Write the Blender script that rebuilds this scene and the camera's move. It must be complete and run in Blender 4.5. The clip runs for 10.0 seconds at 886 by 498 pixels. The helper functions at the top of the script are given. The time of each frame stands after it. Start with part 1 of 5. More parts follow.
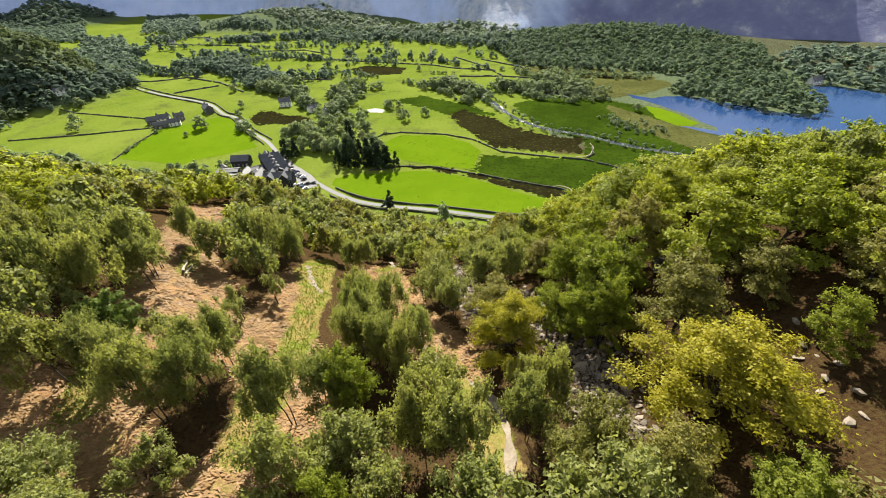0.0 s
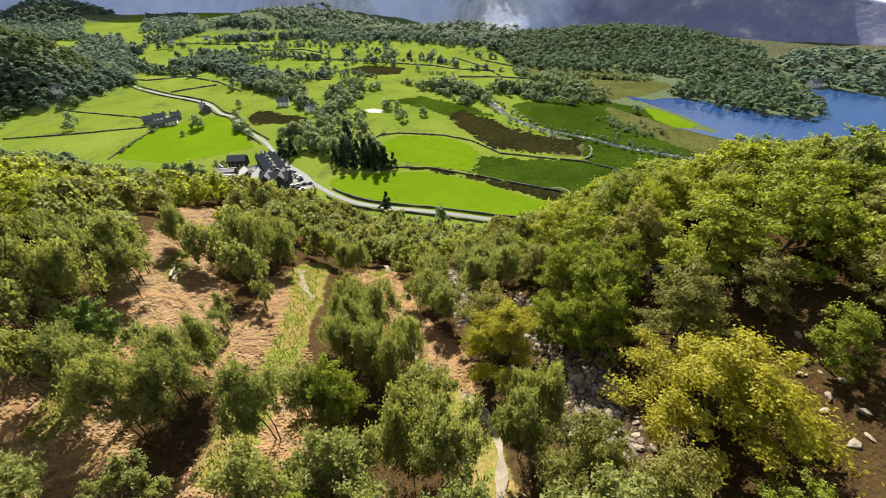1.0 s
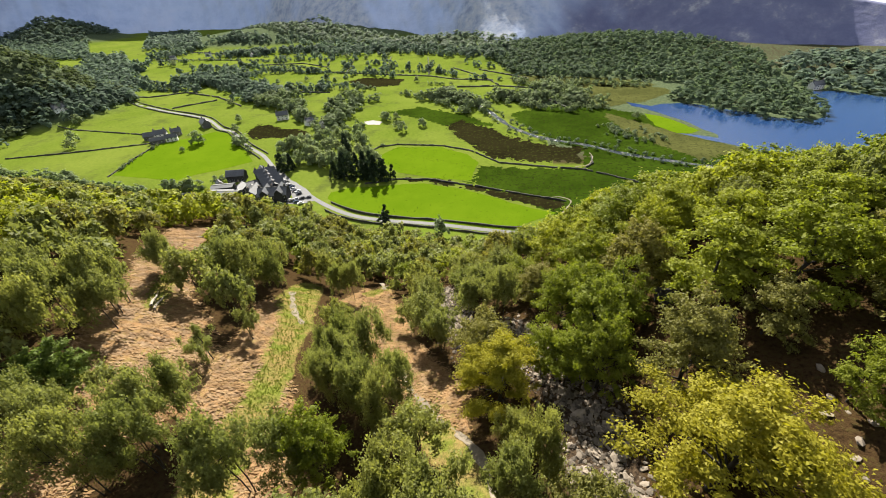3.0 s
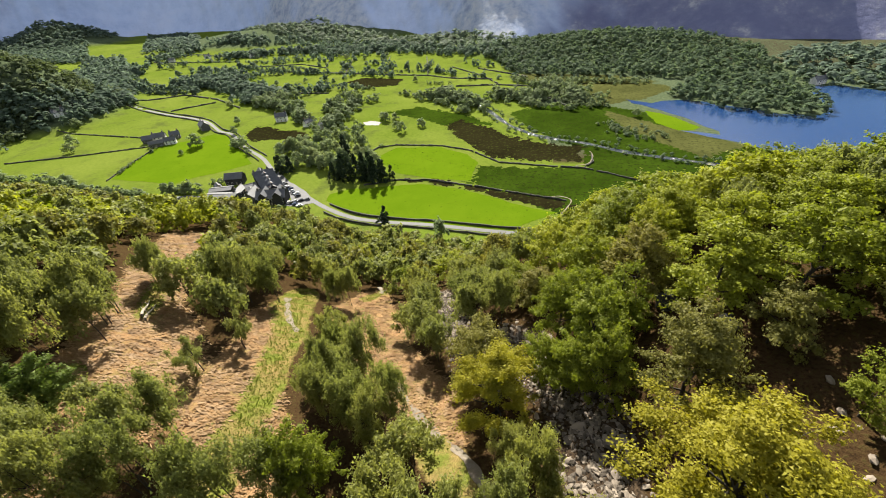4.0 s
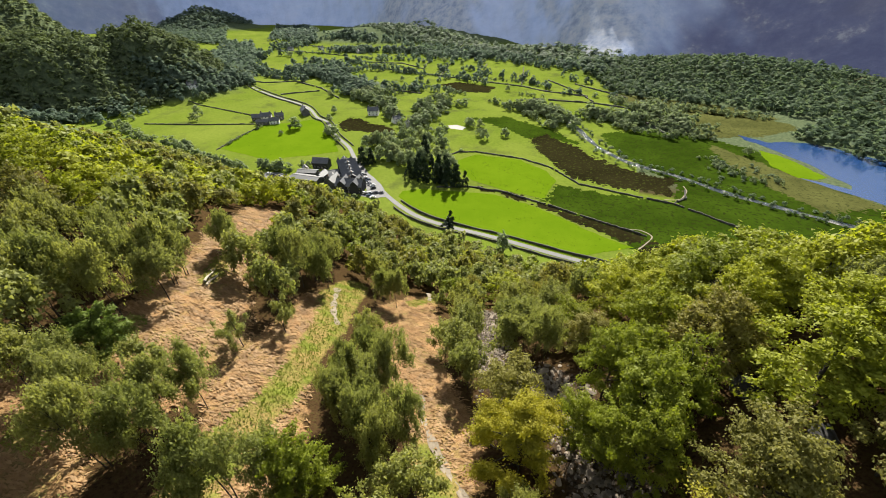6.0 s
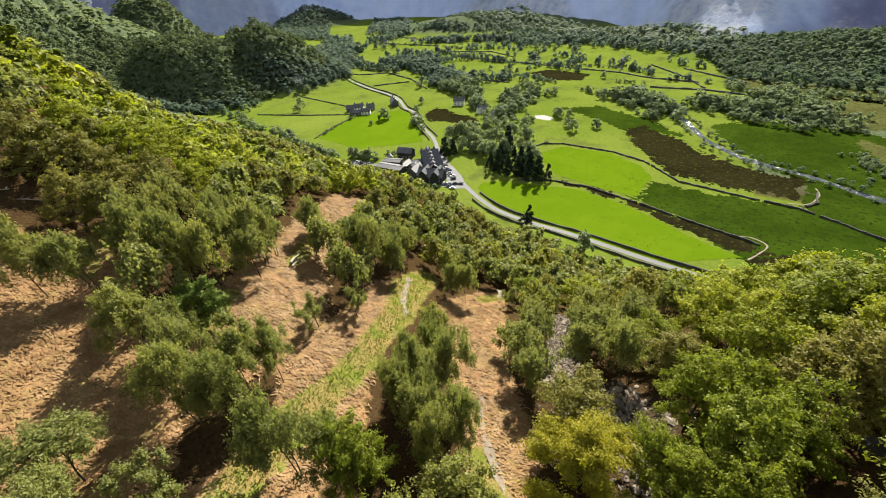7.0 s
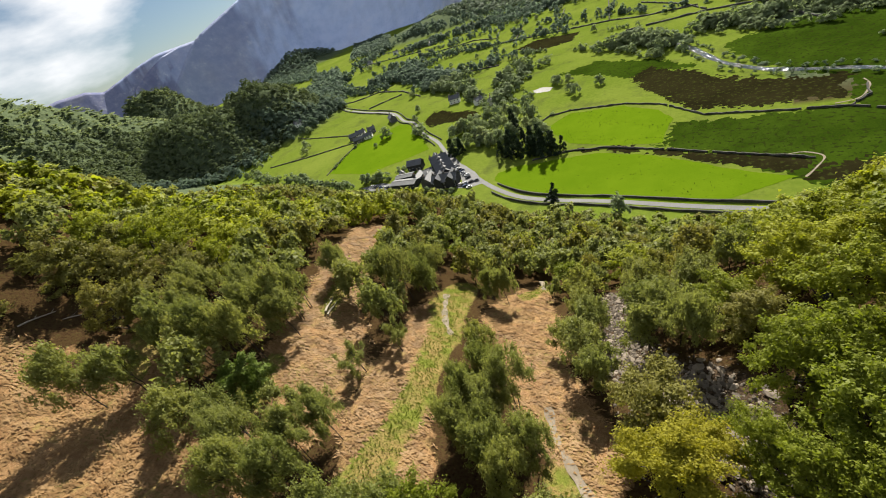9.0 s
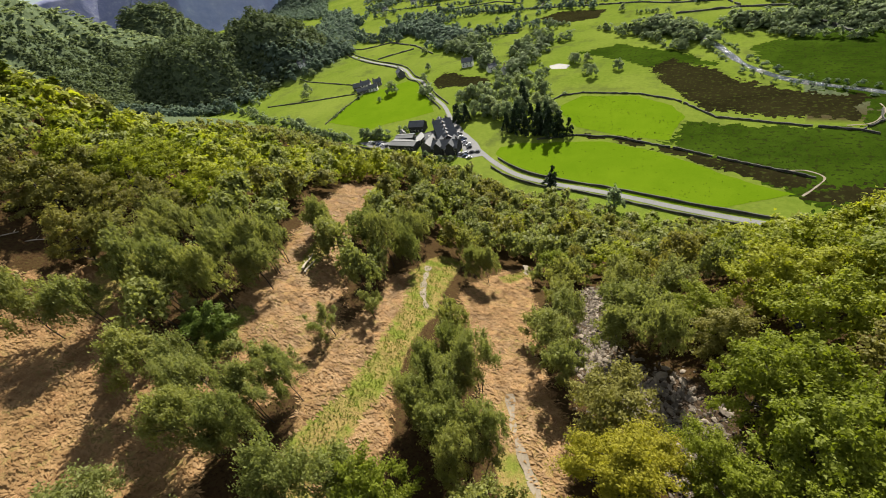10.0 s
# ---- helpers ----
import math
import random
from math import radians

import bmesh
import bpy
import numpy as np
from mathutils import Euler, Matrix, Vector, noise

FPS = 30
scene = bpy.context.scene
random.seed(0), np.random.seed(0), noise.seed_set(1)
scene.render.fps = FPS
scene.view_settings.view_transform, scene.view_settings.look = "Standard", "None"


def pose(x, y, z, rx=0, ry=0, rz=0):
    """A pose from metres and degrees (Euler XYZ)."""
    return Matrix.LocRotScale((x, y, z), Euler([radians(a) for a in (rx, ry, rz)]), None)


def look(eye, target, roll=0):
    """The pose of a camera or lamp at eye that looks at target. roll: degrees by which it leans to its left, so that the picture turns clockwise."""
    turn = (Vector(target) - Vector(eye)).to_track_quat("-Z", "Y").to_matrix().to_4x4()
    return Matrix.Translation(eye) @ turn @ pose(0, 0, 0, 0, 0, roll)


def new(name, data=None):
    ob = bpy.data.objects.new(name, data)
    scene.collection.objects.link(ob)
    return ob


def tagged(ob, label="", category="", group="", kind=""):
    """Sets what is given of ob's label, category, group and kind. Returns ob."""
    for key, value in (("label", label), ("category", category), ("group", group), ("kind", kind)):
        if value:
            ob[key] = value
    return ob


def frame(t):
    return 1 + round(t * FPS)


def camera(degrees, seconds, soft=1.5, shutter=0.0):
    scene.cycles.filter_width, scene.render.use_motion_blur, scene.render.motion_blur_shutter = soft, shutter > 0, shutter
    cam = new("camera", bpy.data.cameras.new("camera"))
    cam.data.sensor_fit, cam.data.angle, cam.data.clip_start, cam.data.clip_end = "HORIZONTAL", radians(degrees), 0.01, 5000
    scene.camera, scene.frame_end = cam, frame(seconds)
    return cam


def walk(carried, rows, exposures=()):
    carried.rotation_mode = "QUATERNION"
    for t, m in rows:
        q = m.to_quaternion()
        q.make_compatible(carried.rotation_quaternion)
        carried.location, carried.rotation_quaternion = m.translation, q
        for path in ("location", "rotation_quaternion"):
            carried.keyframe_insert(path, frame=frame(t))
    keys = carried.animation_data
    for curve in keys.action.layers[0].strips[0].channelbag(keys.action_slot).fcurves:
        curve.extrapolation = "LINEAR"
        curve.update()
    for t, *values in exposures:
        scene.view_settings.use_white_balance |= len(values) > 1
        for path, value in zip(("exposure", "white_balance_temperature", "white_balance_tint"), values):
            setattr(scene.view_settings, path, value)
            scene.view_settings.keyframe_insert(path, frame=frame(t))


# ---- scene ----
cam = camera(99.0, 10.0, soft=1.0)
PATH = [
    (0, (-2.789, -13.728, 121.113), (-3.028, -12.148, 119.91), -2.1),
    (0.5, (-2.382, -12.655, 121.117), (-2.65, -11.067, 119.93), -3.9),
    (1, (-2.074, -11.572, 121.001), (-2.307, -9.991, 119.798), -1.7),
    (1.5, (-1.681, -10.494, 120.877), (-1.92, -8.882, 119.716), -2.3),
    (2, (-1.322, -9.372, 120.861), (-1.557, -7.764, 119.695), -1.6),
    (2.5, (-0.948, -8.256, 120.872), (-1.203, -6.643, 119.717), -3.3),
    (2.7, (-0.804, -7.723, 120.922), (-1.056, -6.115, 119.759), -3.0),
    (4, (0.245, -4.825, 120.857), (-0.016, -3.224, 119.686), -3.9),
    (4.5, (0.648, -3.65, 120.857), (0.393, -2.048, 119.686), -3.4),
    (4.9, (1.121, -2.72, 120.87), (0.746, -1.135, 119.709), -3.1),
    (5, (1.269, -2.589, 120.937), (0.826, -1.015, 119.786), -3.9),
    (5.2, (1.236, -2.14, 121.042), (0.691, -0.583, 119.911), -4.0),
    (6.3, (1.837, 0.159, 120.777), (1.248, 1.696, 119.641), -0.3),
    (6.5, (1.841, 0.662, 120.821), (1.254, 2.206, 119.695), -1.1),
    (6.8, (1.887, 1.616, 120.736), (1.144, 3.061, 119.57), -1.7),
    (6.9, (1.963, 1.708, 120.804), (1.104, 3.097, 119.648), -2.8),
    (7, (1.936, 1.835, 120.824), (0.992, 3.164, 119.664), -4.9),
    (7.5, (1.523, 2.833, 120.733), (0.566, 4.16, 119.583), -2.8),
    (8, (1.567, 4.069, 120.723), (0.562, 5.41, 119.631), -8.4),
    (8.5, (1.627, 5.435, 120.642), (0.536, 6.697, 119.539), -20.7),
    (9, (1.45, 6.668, 120.616), (0.348, 7.906, 119.496), -23.3),
    (9.5, (1.216, 7.861, 120.647), (0.101, 9.054, 119.493), -19.0),
    (10, (1.173, 9.175, 120.486), (0.137, 10.324, 119.219), -15.7),
]
walk(cam, [(r[0], look(*r[1:])) for r in PATH], [(0, 1.78), (1, 1.7), (2, 1.64), (5, 1.64), (6.5, 1.6), (8, 1.7), (8.5, 1.46), (9, 1.34), (9.5, 1.29), (10, 1.38)])

# ---- light ----
SUN_AZ, SUN_EL = -14.0, 37.0  # degrees from +y towards +x, and above the horizon


def toward(az, el):
    a, e = radians(az), radians(el)
    return Vector((math.sin(a) * math.cos(e), math.cos(a) * math.cos(e), math.sin(e)))


sun = new("sun", bpy.data.lights.new("sun", "SUN"))
sun.data.energy, sun.data.angle, sun.data.color = 5.0, radians(0.55), (1.0, 0.935, 0.80)
sun.matrix_world = look((0, 0, 400), Vector((0, 0, 400)) - toward(SUN_AZ, SUN_EL))

world = bpy.data.worlds.new("sky")
scene.world = world
world.use_nodes = True
wn, wl = world.node_tree.nodes, world.node_tree.links
wn.clear()
w_out, w_bg = wn.new("ShaderNodeOutputWorld"), wn.new("ShaderNodeBackground")
w_sky = wn.new("ShaderNodeTexSky")
w_sky.sky_type, w_sky.sun_disc = "NISHITA", False
w_sky.sun_elevation, w_sky.sun_rotation = radians(SUN_EL), radians(SUN_AZ)
w_sky.dust_density, w_sky.ozone_density = 0.3, 3.0
w_co, w_sep, w_max, w_com = (wn.new(n) for n in ("ShaderNodeTexCoord", "ShaderNodeSeparateXYZ", "ShaderNodeMath", "ShaderNodeCombineXYZ"))
w_max.operation, w_max.inputs[1].default_value = "MAXIMUM", 0.03
wl.new(w_co.outputs["Generated"], w_sep.inputs[0])
wl.new(w_sep.outputs["X"], w_com.inputs["X"])
wl.new(w_sep.outputs["Y"], w_com.inputs["Y"])
wl.new(w_sep.outputs["Z"], w_max.inputs[0])
wl.new(w_max.outputs[0], w_com.inputs["Z"])
wl.new(w_com.outputs[0], w_sky.inputs["Vector"])
# broken white cloud
w_noise, w_ramp, w_mix = wn.new("ShaderNodeTexNoise"), wn.new("ShaderNodeValToRGB"), wn.new("ShaderNodeMixRGB")
w_map = wn.new("ShaderNodeMapping")
w_map.inputs["Scale"].default_value = (1.0, 1.0, 3.0)
w_noise.inputs["Scale"].default_value, w_noise.inputs["Detail"].default_value = 2.6, 7.0
wl.new(w_co.outputs["Generated"], w_map.inputs["Vector"])
wl.new(w_map.outputs[0], w_noise.inputs["Vector"])
w_ramp.color_ramp.elements[0].position, w_ramp.color_ramp.elements[1].position = 0.44, 0.58
wl.new(w_noise.outputs["Fac"], w_ramp.inputs["Fac"])
wl.new(w_ramp.outputs["Color"], w_mix.inputs["Fac"])
wl.new(w_sky.outputs["Color"], w_mix.inputs["Color1"])
w_mix.inputs["Color2"].default_value = (13.0, 13.3, 13.7, 1)
wl.new(w_mix.outputs["Color"], w_bg.inputs["Color"])
w_bg.inputs["Strength"].default_value = 0.03
wl.new(w_bg.outputs[0], w_out.inputs["Surface"])


# ---- materials ----
def material(name):
    m = bpy.data.materials.new(name)
    m.use_nodes = True
    n = m.node_tree.nodes
    return m, n, m.node_tree.links, n["Principled BSDF"]


def noise_node(n, l, scale, detail=4.0, rough=0.6, coords=None):
    t = n.new("ShaderNodeTexNoise")
    t.inputs["Scale"].default_value, t.inputs["Detail"].default_value, t.inputs["Roughness"].default_value = scale, detail, rough
    if coords is not None:
        l.new(coords, t.inputs["Vector"])
    return t.outputs["Fac"]


def ramp(n, l, fac, stops):
    r = n.new("ShaderNodeValToRGB")
    e = r.color_ramp.elements
    while len(e) < len(stops):
        e.new(0.5)
    for el, (p, c) in zip(e, stops):
        el.position, el.color = p, (*c, 1)
    l.new(fac, r.inputs["Fac"])
    return r.outputs["Color"]


def mix(n, l, fac, a, b, mode="MIX"):
    m = n.new("ShaderNodeMixRGB")
    m.blend_type = mode
    for sock, v in zip(m.inputs, (fac, a, b)):
        if isinstance(v, (int, float)):
            sock.default_value = v
        elif isinstance(v, tuple):
            sock.default_value = (*v, 1)
        else:
            l.new(v, sock)
    return m.outputs["Color"]


def bump(n, l, height, bsdf, strength, distance):
    b = n.new("ShaderNodeBump")
    b.inputs["Strength"].default_value, b.inputs["Distance"].default_value = strength, distance
    l.new(height, b.inputs["Height"])
    l.new(b.outputs[0], bsdf.inputs["Normal"])


def simple(name, dark, light, scale, rough=0.85, relief=0.3, depth=0.05, metallic=0.0, second=0.0):
    """Two-tone noise material in object space, with a second, coarser scale of wear."""
    m, n, l, b = material(name)
    co = n.new("ShaderNodeTexCoord").outputs["Object"]
    fine, coarse = noise_node(n, l, scale, 6, 0.65, co), noise_node(n, l, scale * 0.13, 3, 0.5, co)
    c = ramp(n, l, fine, [(0.3, dark), (0.7, light)])
    c = mix(n, l, 0.35, c, ramp(n, l, coarse, [(0.35, dark), (0.65, light)]))
    if second:
        info = n.new("ShaderNodeObjectInfo")
        c = mix(n, l, second, c, ramp(n, l, info.outputs["Random"], [(0.0, dark), (1.0, light)]))
        geo = n.new("ShaderNodeNewGeometry")
        c = mix(n, l, 0.5, c, ramp(n, l, geo.outputs["Random Per Island"], [(0.0, dark), (0.6, tuple(v * 0.6 for v in light)), (1.0, tuple(v * 1.5 for v in light))]))
    l.new(c, b.inputs["Base Color"])
    b.inputs["Roughness"].default_value, b.inputs["Metallic"].default_value = rough, metallic
    if rough > 0.82:
        b.inputs["Specular IOR Level"].default_value = 0.12
    bump(n, l, fine, b, relief, depth)
    return m


def leaf_material(name, dark, mid, light, through_tint, amount=0.42, gloss=0.12):
    """Leaves: each clump has its own tone, each tree its own shade, and light passes through."""
    m, n, l, b = material(name)
    geo, info = n.new("ShaderNodeNewGeometry"), n.new("ShaderNodeObjectInfo")
    c = ramp(n, l, geo.outputs["Random Per Island"], [(0.0, tuple(0.35 * p + 0.65 * q for p, q in zip(dark, mid))), (0.5, mid), (1.0, tuple(0.65 * p + 0.35 * q for p, q in zip(mid, light)))])
    tone = ramp(n, l, info.outputs["Random"], [(0.0, (0.75, 0.8, 0.7)), (0.5, (1, 1, 1)), (1.0, (1.2, 1.12, 0.9))])
    c = mix(n, l, 1.0, c, tone, "MULTIPLY")
    co = n.new("ShaderNodeTexCoord").outputs["Object"]
    c = mix(n, l, 0.35, c, ramp(n, l, noise_node(n, l, 0.5, 2, 0.5, co), [(0.35, dark), (0.65, light)]))
    l.new(c, b.inputs["Base Color"])
    b.inputs["Roughness"].default_value = 0.55
    b.inputs["Specular IOR Level"].default_value = gloss
    tr, ms = n.new("ShaderNodeBsdfTranslucent"), n.new("ShaderNodeMixShader")
    l.new(mix(n, l, 1.0, c, through_tint, "MULTIPLY"), tr.inputs["Color"])
    ms.inputs[0].default_value = amount
    l.new(b.outputs[0], ms.inputs[1])
    l.new(tr.outputs[0], ms.inputs[2])
    l.new(ms.outputs[0], n["Material Output"].inputs["Surface"])
    return m


M_BIRCH = leaf_material("birch_leaves", (0.0832, 0.095, 0.027), (0.173, 0.19, 0.0571), (0.269, 0.285, 0.109), (1.5, 1.5, 0.85), 0.44)
# leaf colour darkened to stand for the knoll's shaded face
M_KNOLL = leaf_material("shaded_knoll_leaves", (0.0507, 0.066, 0.0343), (0.0971, 0.123, 0.0604), (0.161, 0.194, 0.101), (1.5, 1.55, 0.9), 0.3, 0.01)
M_OAK = leaf_material("young_oak_leaves", (0.134, 0.131, 0.0115), (0.257, 0.237, 0.023), (0.377, 0.34, 0.0448), (1.5, 1.5, 0.5), 0.44)
M_LIME = leaf_material("lime_green_oak_leaves", (0.112, 0.127, 0.0122), (0.217, 0.239, 0.0256), (0.329, 0.348, 0.0517), (1.5, 1.55, 0.55), 0.44)
M_FRESH = leaf_material("fresh_green_leaves", (0.0739, 0.093, 0.0101), (0.158, 0.183, 0.0203), (0.257, 0.276, 0.0452), (1.5, 1.6, 0.6), 0.44)
M_OLIVE = leaf_material("bronze_olive_leaves", (0.08, 0.08, 0.0192), (0.157, 0.154, 0.0397), (0.237, 0.224, 0.0736), (1.45, 1.45, 0.75), 0.44)
M_DARK = leaf_material("dark_evergreen_leaves", (0.0102, 0.0166, 0.0115), (0.0192, 0.032, 0.0192), (0.0384, 0.0576, 0.032), (1.3, 1.5, 0.8), 0.2)
# the next two leaf colours have pale grey-blue distance haze mixed in
M_VALLEY = leaf_material("hazed_valley_leaves", (0.105, 0.133, 0.0762), (0.199, 0.24, 0.137), (0.315, 0.358, 0.217), (1.5, 1.55, 1.1), 0.5, 0.01)
M_FAR_HAZED = leaf_material("hazed_far_leaves", (0.0789, 0.107, 0.0845), (0.125, 0.166, 0.131), (0.179, 0.224, 0.182), (1.5, 1.55, 1.3), 0.5, 0.01)
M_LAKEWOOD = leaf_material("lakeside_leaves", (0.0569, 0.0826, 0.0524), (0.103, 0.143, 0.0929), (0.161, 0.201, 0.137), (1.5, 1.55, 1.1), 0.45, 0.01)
M_BRACKEN = leaf_material("dead_bracken", (0.152, 0.0774, 0.0336), (0.275, 0.158, 0.0736), (0.437, 0.29, 0.152), (1.2, 1.1, 0.95), 0.3)
M_HOLLY = leaf_material("holly_leaves", (0.056, 0.08, 0.0141), (0.112, 0.152, 0.0288), (0.184, 0.224, 0.0576), (1.4, 1.6, 0.9), 0.35)
M_GRASS = leaf_material("hill_grass", (0.0672, 0.0938, 0.0115), (0.12, 0.159, 0.023), (0.173, 0.206, 0.0422), (1.5, 1.5, 0.8), 0.35)
M_RUSH = leaf_material("rush", (0.0192, 0.032, 0.0064), (0.0384, 0.0576, 0.0096), (0.064, 0.0832, 0.0128), (1.4, 1.5, 0.8), 0.2)
M_BARK = simple("bark", (0.0192, 0.0166, 0.0141), (0.064, 0.0576, 0.0512), 6.0, 0.9, 0.6, 0.03)
M_ROCK = simple("slate_rock", (0.0288, 0.0243, 0.0205), (0.23, 0.192, 0.154), 1.2, 0.9, 0.8, 0.15, second=0.4)
M_CRAG = simple("dark_crag", (0.0128, 0.0128, 0.0141), (0.0832, 0.08, 0.0768), 0.9, 0.9, 1.0, 0.3)
M_WALL = simple("drystone", (0.0224, 0.0224, 0.0218), (0.109, 0.106, 0.096), 1.5, 0.9, 0.6, 0.1)
M_ROAD = simple("road_asphalt", (0.064, 0.064, 0.0672), (0.109, 0.109, 0.112), 1.2, 0.8, 0.15, 0.02)
M_SLATE = simple("roof_slate", (0.0384, 0.0416, 0.048), (0.096, 0.102, 0.115), 1.4, 0.5, 0.4, 0.03)
M_RENDERED = simple("pale_render", (0.45, 0.44, 0.42), (0.7, 0.69, 0.66), 1.0, 0.85, 0.1, 0.01)
M_HOTEL = simple("dark_hotel_stone", (0.0224, 0.0224, 0.0256), (0.064, 0.064, 0.0672), 1.6, 0.85, 0.5, 0.05)
M_LEAD = simple("grey_flat_roofing", (0.0512, 0.0531, 0.0576), (0.109, 0.112, 0.118), 1.1, 0.6, 0.2, 0.02)
M_STONE = simple("house_stone", (0.064, 0.064, 0.0672), (0.141, 0.138, 0.134), 1.6, 0.85, 0.5, 0.05)
M_WOOD = simple("dead_wood", (0.192, 0.16, 0.115), (0.352, 0.307, 0.243), 4.0, 0.8, 0.4, 0.02)
M_GRAVEL = simple("path_gravel", (0.128, 0.103, 0.0749), (0.222, 0.191, 0.15), 3.0, 0.9, 0.5, 0.04)
M_HARD = simple("car_park_tarmac", (0.064, 0.064, 0.0672), (0.115, 0.115, 0.118), 0.8, 0.8, 0.2, 0.02)


def field_material(name, dark, light, tuft, tufty=0.66):
    m, n, l, b = material(name)
    co = n.new("ShaderNodeTexCoord").outputs["Object"]
    big, mid, fine = noise_node(n, l, 0.02, 4, 0.6, co), noise_node(n, l, 0.12, 5, 0.65, co), noise_node(n, l, 1.2, 4, 0.7, co)
    c = mix(n, l, 0.5, ramp(n, l, big, [(0.42, dark), (0.58, light)]), ramp(n, l, mid, [(0.3, dark), (0.7, light)]))
    spots = ramp(n, l, noise_node(n, l, 0.42, 3, 0.5, co), [(tufty, (0, 0, 0)), (tufty + 0.05, (1, 1, 1))])
    c = mix(n, l, spots, c, tuft)
    c = mix(n, l, 0.3, c, ramp(n, l, fine, [(0.35, dark), (0.65, light)]))
    l.new(c, b.inputs["Base Color"])
    b.inputs["Roughness"].default_value = 0.8
    b.inputs["Specular IOR Level"].default_value = 0.0
    bump(n, l, fine, b, 0.4, 0.2)
    return m


M_LUSH = field_material("lush_pasture", (0.061, 0.11, 0.00341), (0.0854, 0.136, 0.00554), (0.0335, 0.063, 0.00298))
M_ROUGH = field_material("rough_pasture", (0.00971, 0.0199, 0.00184), (0.0317, 0.0563, 0.00491), (0.0122, 0.0146, 0.00368), 0.56)
M_MARSH = field_material("reedy_marsh", (0.032, 0.0358, 0.0109), (0.08, 0.0832, 0.0269), (0.0224, 0.0288, 0.0096), 0.56)
M_SHOAL = simple("shoal_gravel", (0.109, 0.106, 0.096), (0.192, 0.186, 0.173), 0.8, 0.8, 0.3, 0.05)
M_PEAT = field_material("brown_bog", (0.00659, 0.00605, 0.00246), (0.0187, 0.0169, 0.00675), (0.0303, 0.0363, 0.00861), 0.575)

# lake and river
M_RIVER, n, l, b = material("river_water")
rco = n.new("ShaderNodeTexCoord").outputs["Object"]
# pale patches painted into the water colour for broken sun glitter
glitter = noise_node(n, l, 0.16, 5, 0.65, rco)
l.new(ramp(n, l, glitter, [(0.48, (0.03, 0.04, 0.045)), (0.58, (0.09, 0.09, 0.085)), (0.68, (0.28, 0.27, 0.25))]), b.inputs["Base Color"])
b.inputs["Roughness"].default_value = 0.1
b.inputs["IOR"].default_value = 1.33
bump(n, l, noise_node(n, l, 0.5, 6, 0.7, n.new("ShaderNodeTexCoord").outputs["Object"]), b, 1.0, 0.6)
M_WATER, n, l, b = material("lake_water")
b.inputs["Base Color"].default_value = (0.012, 0.036, 0.11, 1)
b.inputs["Roughness"].default_value = 0.12
b.inputs["IOR"].default_value = 1.33
bump(n, l, noise_node(n, l, 0.35, 5, 0.6, n.new("ShaderNodeTexCoord").outputs["Object"]), b, 0.5, 0.25)

# hillside ground, with its bracken, turf and scree told apart by the mesh's own layers
M_GROUND, n, l, b = material("hillside_ground")
co = n.new("ShaderNodeTexCoord").outputs["Object"]


def layer(name):
    a = n.new("ShaderNodeAttribute")
    a.attribute_name = name
    return a.outputs["Fac"]


def edge(fac, spread=0.5):
    """A ragged border for a layer."""
    add = n.new("ShaderNodeMath")
    add.operation = "MULTIPLY_ADD"
    l.new(noise_node(n, l, 0.45, 5, 0.7, co), add.inputs[0])
    add.inputs[1].default_value = spread
    l.new(fac, add.inputs[2])
    r = n.new("ShaderNodeMapRange")
    r.inputs["From Min"].default_value, r.inputs["From Max"].default_value = 0.5 + spread * 0.42, 0.5 + spread * 0.58
    l.new(add.outputs[0], r.inputs["Value"])
    return r.outputs[0]


g_fine, g_mid, g_big = noise_node(n, l, 2.2, 6, 0.7, co), noise_node(n, l, 0.35, 5, 0.6, co), noise_node(n, l, 0.012, 5, 0.6, co)
litter = ramp(n, l, g_fine, [(0.3, (0.016, 0.0102, 0.00576)), (0.5, (0.0448, 0.0269, 0.0128)), (0.7, (0.048, 0.0416, 0.0141))])
wave = n.new("ShaderNodeTexWave")
wave.inputs["Scale"].default_value, wave.inputs["Distortion"].default_value, wave.inputs["Detail"].default_value = 1.1, 14.0, 4.0
l.new(co, wave.inputs["Vector"])
bracken = ramp(n, l, wave.outputs["Fac"], [(0.0, (0.155, 0.0893, 0.0446)), (0.5, (0.236, 0.144, 0.0735)), (1.0, (0.31, 0.202, 0.11))])
bracken = mix(n, l, 0.45, bracken, ramp(n, l, g_fine, [(0.3, (0.106, 0.05, 0.019)), (0.7, (0.336, 0.201, 0.0926))]))
bracken = mix(n, l, ramp(n, l, g_mid, [(0.5, (0, 0, 0)), (0.66, (0.5, 0.5, 0.5))]), bracken, (0.173, 0.15, 0.048))
patchy = noise_node(n, l, 0.13, 4, 0.6, co)
bracken = mix(n, l, ramp(n, l, patchy, [(0.48, (0, 0, 0)), (0.62, (0.65, 0.65, 0.65))]), bracken, ramp(n, l, g_fine, [(0.35, (0.0832, 0.0672, 0.0224)), (0.65, (0.179, 0.15, 0.0544))]))
bracken = mix(n, l, ramp(n, l, patchy, [(0.34, (0.55, 0.55, 0.55)), (0.44, (0, 0, 0))]), bracken, (0.109, 0.0608, 0.032))
turf = mix(n, l, ramp(n, l, g_mid, [(0.4, (0, 0, 0)), (0.6, (0.8, 0.8, 0.8))]), ramp(n, l, g_fine, [(0.3, (0.064, 0.08, 0.0128)), (0.7, (0.147, 0.16, 0.032))]), bracken)
scree = ramp(n, l, g_fine, [(0.35, (0.0128, 0.0096, 0.00768)), (0.6, (0.064, 0.0448, 0.0288)), (0.75, (0.128, 0.096, 0.0704))])
